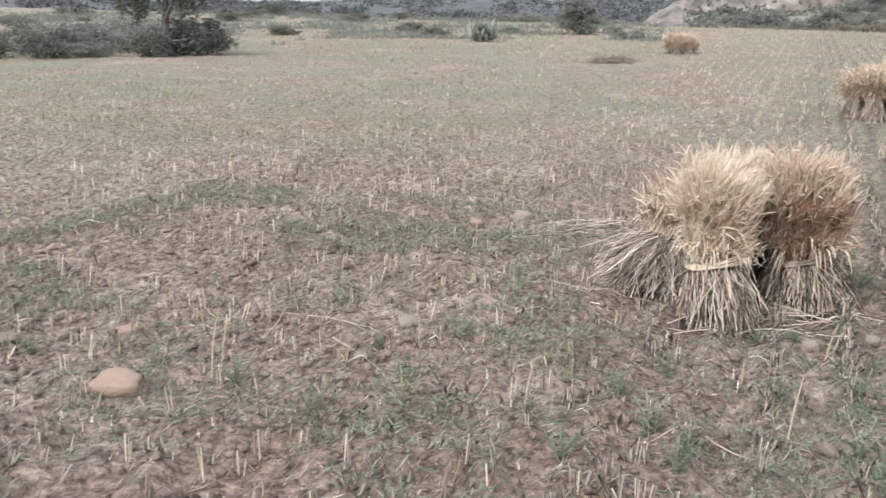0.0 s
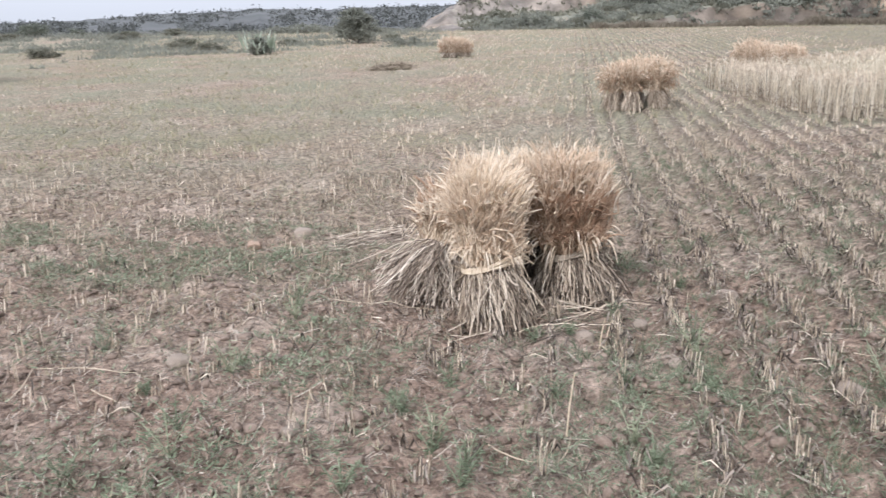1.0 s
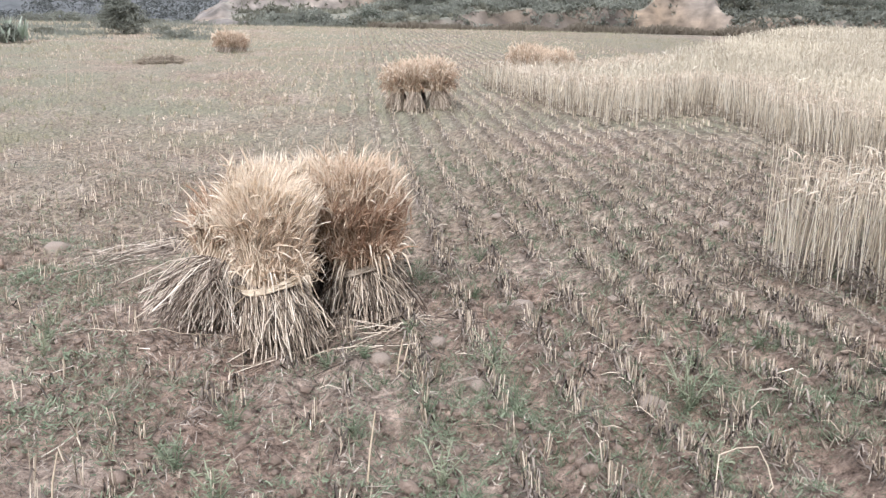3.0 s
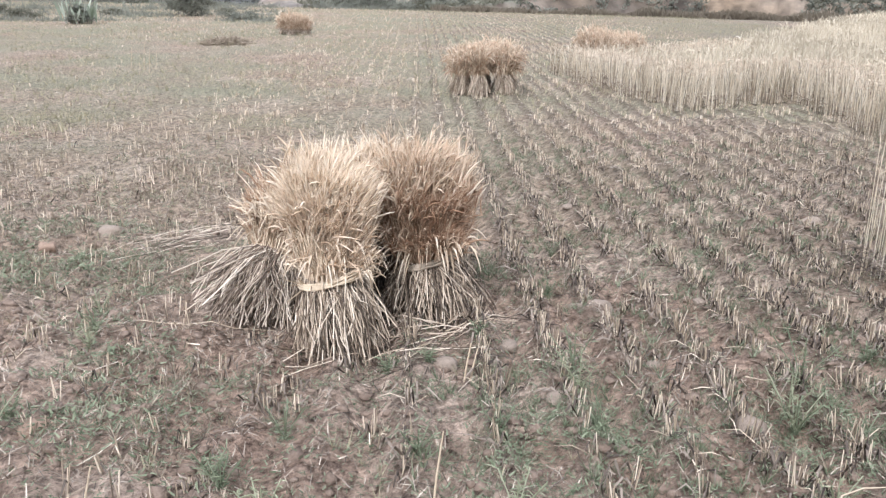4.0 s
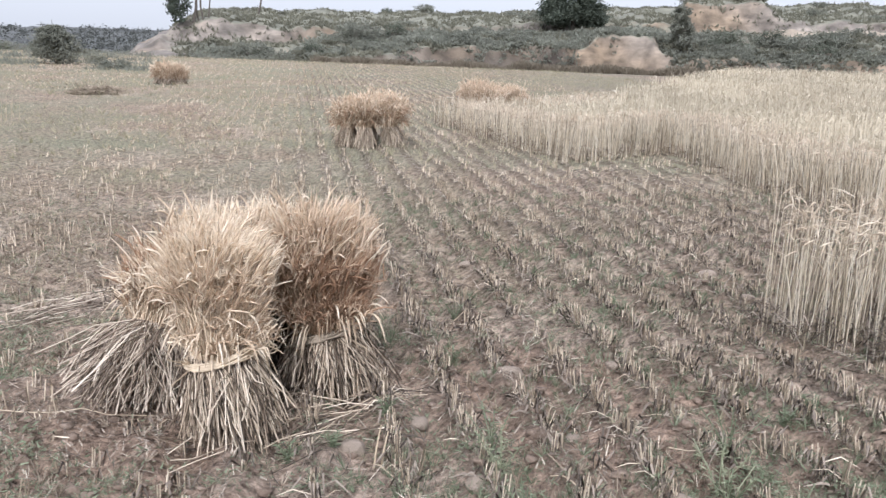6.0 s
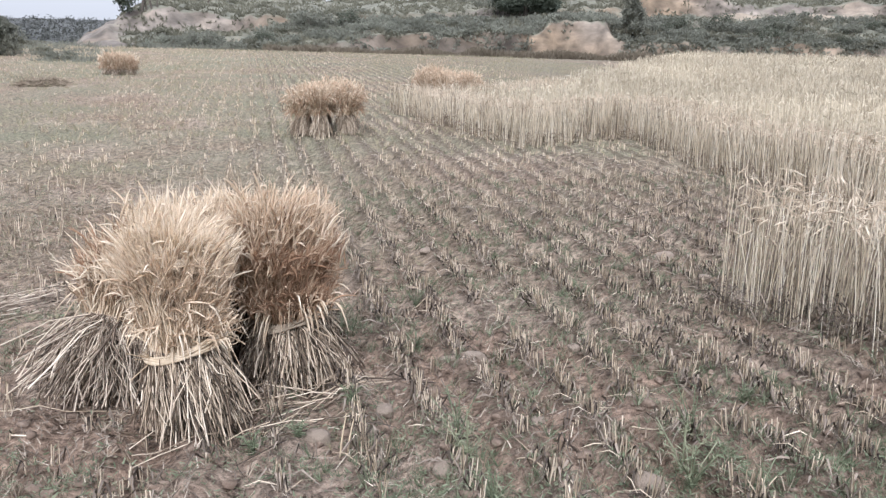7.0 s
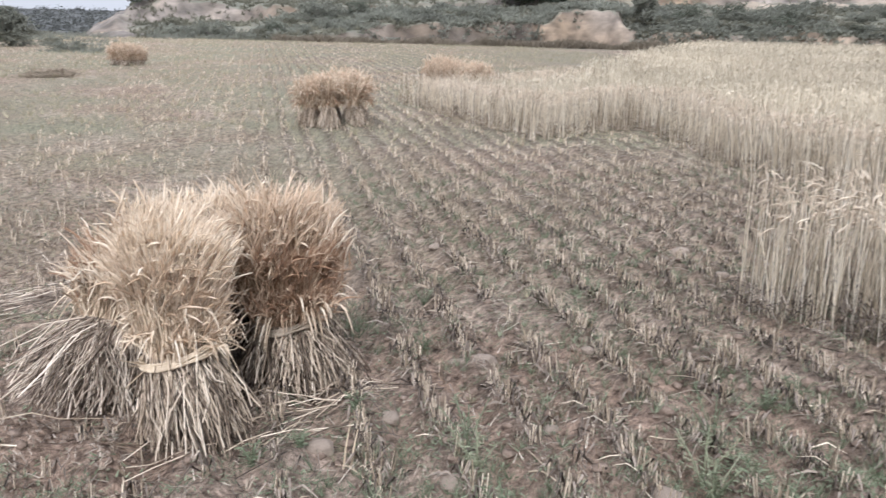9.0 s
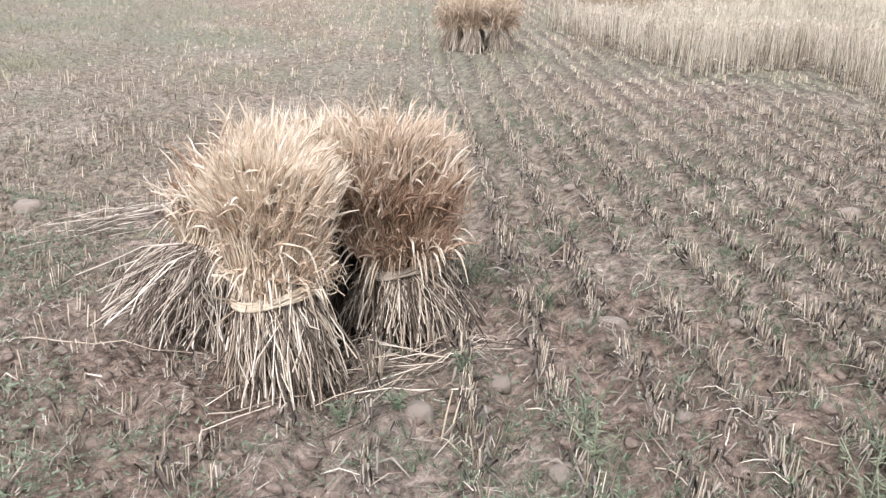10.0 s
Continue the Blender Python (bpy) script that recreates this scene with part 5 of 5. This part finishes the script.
def limbs(ends, girth):
    s = np.linspace(0, 1, 6)[None, :, None]
    ends = np.asarray(ends, float)
    mid = ends[:, 0][:, None] * (1 - s) + ends[:, 1][:, None] * s
    mid = mid + 0.06 * np.linalg.norm(ends[:, 1] - ends[:, 0], axis=1)[:, None, None] * np.sin(np.pi * s * 1.5) * unit(rng.normal(0, 1, (len(ends), 1, 3))) * [1, 1, 0.2]
    return tubes(mid, np.asarray(girth)[:, None] * np.linspace(1, 0.35, 6), 7)


def shrub(label, wide, tall, leaf, seed, clumps=40, leaves=26, size=0.07):
    base = tagged(new("shrub"), label, "shrub", "shrubs round the field")
    tips = np.stack([np.zeros((7, 3)), np.random.default_rng(seed).uniform(-0.6, 0.6, (7, 3)) * [wide, wide, 0] * 0.5 + [0, 0, 0.7 * tall]], 1)
    part("branchwork", solid("branchwork", *limbs(tips, np.full(7, 0.02 * tall))), TWIG, base)
    part("crown", solid("crown", *foliage((0, 0, 0.5 * tall), (0.5 * wide, 0.5 * wide, 0.5 * tall), clumps, leaves, size, seed)), leaf, base)
    return base


def tree(label, trunks, crowns, leaf, place, size=0.09, clumps=60, leaves=50, seed=3):
    base = tagged(new("tree"), label, "tree", "trees on the slope")
    for ends, girth in trunks:
        part("trunk", solid("trunk", *limbs([ends], [girth]), smooth=True), BARK, base)
    for k, (c, r) in enumerate(crowns):
        part("crown", solid("crown", *foliage(c, r, clumps, leaves, size, seed + k)), leaf, base)
    base.matrix_basis = Matrix.Translation(place)
    return base


low = shrub("low grey-green shrub on the bank", 2.2, 1.0, LEAF_GREY, 11, 40, 26, 0.065)
olive = shrub("low olive scrub on the slope", 1.8, 0.8, LEAF_OLIVE, 12, 38, 26, 0.065)
dark = shrub("dark green shrub by the field edge", 2.0, 1.3, LEAF_MID, 13, 44, 28, 0.06)
kinds = [low, olive, dark]
used = set()


def put_shrub(k, place, scale, turn, flat=1.0):
    m = Matrix.Translation(Vector(place) - Vector((0, 0, 0.08))) @ pose(0, 0, 0, 0, 0, turn) @ Matrix.Diagonal((scale, scale, scale * flat, 1))
    if k not in used:
        used.add(k)
        kinds[k].matrix_basis = m
    else:
        ob = copy_thing(kinds[k], Matrix())
        ob.matrix_basis = m


g = np.random.default_rng(21)
deg, back = g.uniform(11.8, 60, 14000), g.uniform(0, 1, 14000) ** 1.5 * 48
fi = (deg - 5.0) / 0.2
ci = np.clip(fi.astype(int), 0, bank_at.shape[0] - 2)
run = np.hypot(bank_at[200, :, 0] - bank_at[200, 0, 0], bank_at[200, :, 1] - bank_at[200, 0, 1])
fj = np.interp(back, run, np.arange(len(run)))
cj = np.clip(fj.astype(int), 0, len(run) - 2)
wi, wj = (fi - ci)[:, None], (fj - cj)[:, None]
spot = (bank_at[ci, cj] * (1 - wj) + bank_at[ci, cj + 1] * wj) * (1 - wi) + (bank_at[ci + 1, cj] * (1 - wj) + bank_at[ci + 1, cj + 1] * wj) * wi
keep = value_noise(spot[:, 0], spot[:, 1], 3.5, 51) * 0.6 + value_noise(spot[:, 0], spot[:, 1], 1.1, 52) * 0.4 > 0.36
keep &= ~((deg > 20.5) & (deg < 42.3) & (back < np.where(deg > 36.8, 2.0, 1.0)))
spot = spot[keep]
n = len(spot) * 5
way = unit(g.normal(0, 1, (n, 3)) * [0.6, 0.6, 0.4] + [0, 0, 0.8]) * g.uniform(0.10, 0.34, (n, 1))
foot = np.repeat(spot, 5, 0) + g.normal(0, 0.12, (n, 3)) * [1, 1, 0.3]
thing("scrub", solid("scrub", *ribbons(np.stack([foot, foot + way], 1), np.array([0.14, 0.05]), unit(np.cross(way, g.normal(0, 1, (n, 3)))))), LEAF_OLIVE,
      "grey-green grass and scrub over the hillside", "scrub", kind="stuff")

# a pale worn track along the shelf of the bank
lane = bank_at[212:285][:, [int(np.argmin(np.abs(run - q))) for q in (9.0, 9.5, 9.9, 10.3)]] + [0, 0, 0.05]
cells = np.arange(lane.shape[0] * 4).reshape(-1, 4)
thing("track", solid("track", lane.reshape(-1, 3), np.stack([cells[:-1, :-1], cells[:-1, 1:], cells[1:, 1:], cells[1:, :-1]], -1).reshape(-1, 4)), TRACK_EARTH, "pale worn earth track along the hillside", "track", kind="structure")

# dense brush along the lower bank: many leafy twigs, thick in some places and open in others
deg = g.uniform(13.0, 62, 10000)
back = np.where(deg < 21, g.uniform(0.4, 9.5, 10000), np.where(deg < 37, g.uniform(0.2, 9.5, 10000), g.uniform(0.6, 9.0, 10000)))
keep = (value_noise(deg, back, 2.6, 91) * 0.55 + value_noise(deg, back, 0.9, 92) * 0.45 > 0.38) & ~((deg > 20.5) & (deg < 42.2) & (back < np.where(deg > 36.8, 1.9, 1.1)) & (value_noise(deg, 0 * deg, 0.7, 94) > np.where(deg > 36.8, 0.1, 0.62))) & ~((deg < 20) & (back > 6.5)) & ~((deg > 42) & (back < 1.5) & (g.random(10000) < 0.35))
deg, back = deg[keep], back[keep]
ci = np.clip(((deg - 5.0) / 0.2).astype(int), 0, bank_at.shape[0] - 1)
cj = np.clip(np.interp(back, run, np.arange(len(run))).astype(int), 0, len(run) - 1)
spot = bank_at[ci, cj] + np.stack([g.normal(0, 0.2, len(ci)), g.normal(0, 0.2, len(ci)), np.full(len(ci), -0.05)], 1)
high = (0.12 + 0.42 * value_noise(deg, back, 1.2, 93)) * np.where(deg < 20, 0.7, 1.0)
n = len(spot) * 9
up = g.uniform(0.1, 1.0, n) * np.repeat(high, 9)
foot = np.repeat(spot, 9, 0) + np.stack([g.normal(0, 0.16, n), g.normal(0, 0.16, n), up], 1)
way = unit(g.normal(0, 1, (n, 3)) + [0, 0, 0.5]) * g.uniform(0.10, 0.26, (n, 1))
leafy = ribbons(np.stack([foot, foot + way], 1), np.array([0.13, 0.05]), unit(np.cross(way, g.normal(0, 1, (n, 3)))))
thing("bank_brush", solid("bank_brush", *leafy), LEAF_GREY, "grey-green brush growing along the foot of the hillside", "brush", kind="stuff")
for i in range(46):
    deg = g.uniform(13.5, 60)
    put_shrub(0 if i % 3 else 1, on_bank(deg, g.choice([g.uniform(2.0, 9.0), g.uniform(14, 34), g.uniform(2.0, 5.0)])), g.uniform(0.5, 1.0), g.uniform(0, 360), g.uniform(0.6, 1.0))
for i in range(40):
    deg = g.uniform(42.5, 62)
    put_shrub(int(g.choice([1, 0, 0, 1, 2])), on_bank(deg, g.uniform(1.5, 7.0)), g.uniform(0.6, 1.2), g.uniform(0, 360), 0.85)
for deg, r, k, scale in ((14.2, 8.0, 1, 1.0), (16.5, 4.0, 0, 1.2), (18.0, 2.0, 0, 1.0), (19.6, 2.0, 1, 1.2), (20.3, 2.4, 2, 0.8), (42.6, 3.2, 1, 1.5), (43.2, 3.4, 1, 1.2), (24.5, 33, 2, 0.7), (27.0, 33, 0, 0.9), (23.0, 8.0, 0, 1.4), (25.2, 7.5, 2, 0.9)):
    put_shrub(k, on_bank(deg, r), scale, 40 * deg)
for i in range(34):
    x = g.uniform(-17, -8)
    y = 25.0 + g.uniform(0, 7) + 0.12 * x
    put_shrub(int(g.choice([0, 1, 0, 1, 2])), (x, y, float(terrain(x, y))), g.uniform(0.6, 1.15), g.uniform(0, 360), 0.9)
for i in range(44):
    a, r = radians(g.uniform(-40, 9)), g.uniform(38, 90)
    x, y = r * math.sin(a), r * math.cos(a)
    if math.hypot(x - 4.45, y - 43.6) < 3.0:
        continue
    put_shrub(int(g.choice([0, 1, 2, 1])), (x, y, float(terrain(x, y))), g.uniform(0.5, 1.2) * (r / 50) ** 0.4, g.uniform(0, 360), 0.7)

a, r = np.radians(g.uniform(-42, 11, 15000)), 33 + 60 * g.uniform(0, 1, 15000) ** 1.6
sx, sy = r * np.sin(a), r * np.cos(a)
keep = (value_noise(sx, sy, 4.0, 61) * 0.6 + value_noise(sx, sy, 1.2, 62) * 0.4 > 0.46) & ((r > 38) | (sx < -7.5))
sx, sy, r = sx[keep], sy[keep], r[keep]
n = len(sx) * 5
foot = np.repeat(np.stack([sx, sy, terrain(sx, sy)], 1), 5, 0) + g.normal(0, 0.15, (n, 3)) * [1, 1, 0.0]
way = unit(g.normal(0, 1, (n, 3)) * [0.6, 0.6, 0.4] + [0, 0, 0.8]) * g.uniform(0.06, 0.36, (n, 1)) * (np.repeat(r, 5)[:, None] / 50)
thing("verge_scrub", solid("verge_scrub", *ribbons(np.stack([foot, foot + way], 1), np.array([0.055, 0.014]), unit(np.cross(way, g.normal(0, 1, (n, 3)))))), LEAF_GREY,
      "rank grey-green grass and scrub beyond the field edge", "scrub", kind="stuff")
# rank brown grass hiding the foot of the cuttings
deg, back = g.uniform(20.5, 62, 3600), g.uniform(-1.2, 0.2, 3600)
ci = np.clip(((deg - 5.0) / 0.2).astype(int), 0, bank_at.shape[0] - 1)
foot = bank_at[ci, 0] + np.stack([np.sin(np.radians(deg)) * back, np.cos(np.radians(deg)) * back, np.full(3600, 0.1)], 1)
foot[:, 2] = terrain(foot[:, 0], foot[:, 1])
high = 0.25 + 0.75 * value_noise(deg, 0 * deg, 1.3, 95)
foot, high = np.repeat(foot, 7, 0) + g.normal(0, 0.12, (25200, 3)) * [1, 1, 0], np.repeat(high, 7)
way = unit(g.normal(0, 1, (25200, 3)) * [0.5, 0.5, 0.2] + [0, 0, 1.0]) * (high * g.uniform(0.4, 1.0, 25200))[:, None]
thing("foot_grass", solid("foot_grass", *ribbons(np.stack([foot, foot + way], 1), np.array([0.10, 0.03]), unit(np.cross(way, g.normal(0, 1, (25200, 3)))))), FOOT_GRASS,
      "rank olive-brown grass along the foot of the hillside", "grass", kind="stuff")
place = bank_seen(42.9, 1.7)
tree("slender grey-green tree on the face of the hillside", [(((0, 0, 0), (0.1, 0, 3.0)), 0.07), (((0, 0, 0.6), (-0.6, 0, 1.8)), 0.04), (((0, 0, 0.8), (0.6, 0, 2.0)), 0.04)],
     [((0, 0, 1.0), (1.2, 1.0, 0.75)), ((0.1, 0, 1.9), (0.9, 0.8, 0.7)), ((-0.1, 0, 2.8), (0.8, 0.7, 0.6))], LEAF_GREY, place, 0.11, 34, 24, 17)
place = bank_seen(51.2, 2.0)
boulder = thing("boulder", stone_mesh("boulder", 61, 0.5, 2), STONE, "pale flat boulder lying on the slope", "stone")
boulder.matrix_basis = Matrix.Translation(Vector(place)) @ Matrix.Rotation(0.6, 4, "Z") @ Matrix.Diagonal((0.5, 0.3, 0.3, 1))
place = bank_seen(12.9, 2.5)
tree("slender grey-trunked tree group at the end of the hill", [(((0, 0, 0), (-0.2, 0.2, 5.5)), 0.12), (((0.4, 0.1, 0), (0.4, 0.1, 5.5)), 0.07), (((0.75, 0, 0), (0.9, 0.2, 5.5)), 0.08), (((1.1, 0.2, 0.1), (1.5, 0.2, 4.5)), 0.06)],
     [((-1.1, 0, 1.2), (0.9, 0.8, 1.4)), ((0.4, 0.2, 6.2), (2.4, 2.0, 1.8))], LEAF_DARK, place, 0.10, 40, 34)
place = bank_seen(16.8, 3.2)
tree("thin leaning tree on the crest", [(((0, 0, 0), (0.6, 0, 4.2)), 0.10)], [((0.9, 0, 4.6), (1.5, 1.4, 1.3))], LEAF_DARK, place, 0.10, 40, 30, 9)
place = bank_seen(36.3, 3.05)
tree("broad dark dense tree on the shelf of the bank", [(((0, 0, 0), (0.1, 0, 1.8)), 0.22), (((0, 0, 0.5), (-1.4, 0.2, 2.2)), 0.12), (((0, 0, 0.5), (1.4, -0.2, 2.0)), 0.12)],
     [((0, 0, 2.3), (2.3, 2.2, 1.9)), ((-1.5, 0, 1.3), (1.6, 1.5, 1.1)), ((1.7, 0, 1.2), (1.4, 1.4, 1.0))], LEAF_DARK, place, 0.09, 110, 80, 15)
x, y = 4.35, 43.6
tree("round grey leafy bush with bare twigs above it", [(((0, 0, 0), (0.1, 0, 1.2)), 0.06), (((0, 0, 0), (-0.5, 0, 1.75)), 0.03), (((0, 0, 0), (-0.1, 0, 1.85)), 0.03), (((0, 0, 0), (0.3, 0, 1.7)), 0.03)],
     [((0.0, 0, 0.62), (1.05, 0.9, 0.66)), ((-0.1, 0, 1.05), (0.75, 0.7, 0.40)), ((-0.2, 0, 1.4), (0.5, 0.4, 0.25))], LEAF_GREY, (x, y, float(terrain(x, y))), 0.05, 80, 48, 31)
x, y = -9.3, 25.6
# crown colour is lightened to carry the haze
tree("haze-toned tree with a drooping open crown behind the field edge", [(((0, 0, 0), (0.15, 0.0, 2.9)), 0.13), (((0.05, 0, 1.0), (0.9, 0, 2.6)), 0.06), (((0.05, 0, 1.2), (-0.9, 0, 2.8)), 0.06)],
     [((0, 0, 2.6), (1.2, 1.0, 0.8)), ((0.8, 0, 1.9), (0.55, 0.5, 0.75)), ((-0.8, 0, 1.8), (0.6, 0.5, 0.8))], LEAF_MID, (x, y, float(terrain(x, y))), 0.04, 50, 66, 41)


def pale_plant(x, y):
    """A clump of broad upright pale leaves."""
    n = 60
    turn, l = rng.uniform(0, 2 * np.pi, n), rng.uniform(0.4, 0.95, n)
    foot = np.stack([rng.normal(0, 0.3, n), rng.normal(0, 0.2, n), rng.uniform(0.0, 0.15, n)], 1)
    way = unit(np.stack([np.cos(turn) * 0.35, np.sin(turn) * 0.35, np.ones(n)], 1)) * l[:, None]
    base = tagged(new("broadleaf_plant"), "clump of broad pale grey-green leaves at the field edge", "plant")
    part("leaves", solid("leaves", *ribbons(np.stack([foot, foot + 0.5 * way, foot + way], 1), np.array([0.03, 0.09, 0.02]), unit(np.cross(way, rng.normal(0, 1, (n, 3)))))), LEAF_PALE, base)
    part("crown", solid("crown", *foliage((0, 0, 0.35), (0.6, 0.5, 0.35), 30, 40, 0.05, 5)), LEAF_GREY, base)
    base.matrix_basis = Matrix.Translation((x, y, float(terrain(x, y))))


pale_plant(-0.15, 36.3)
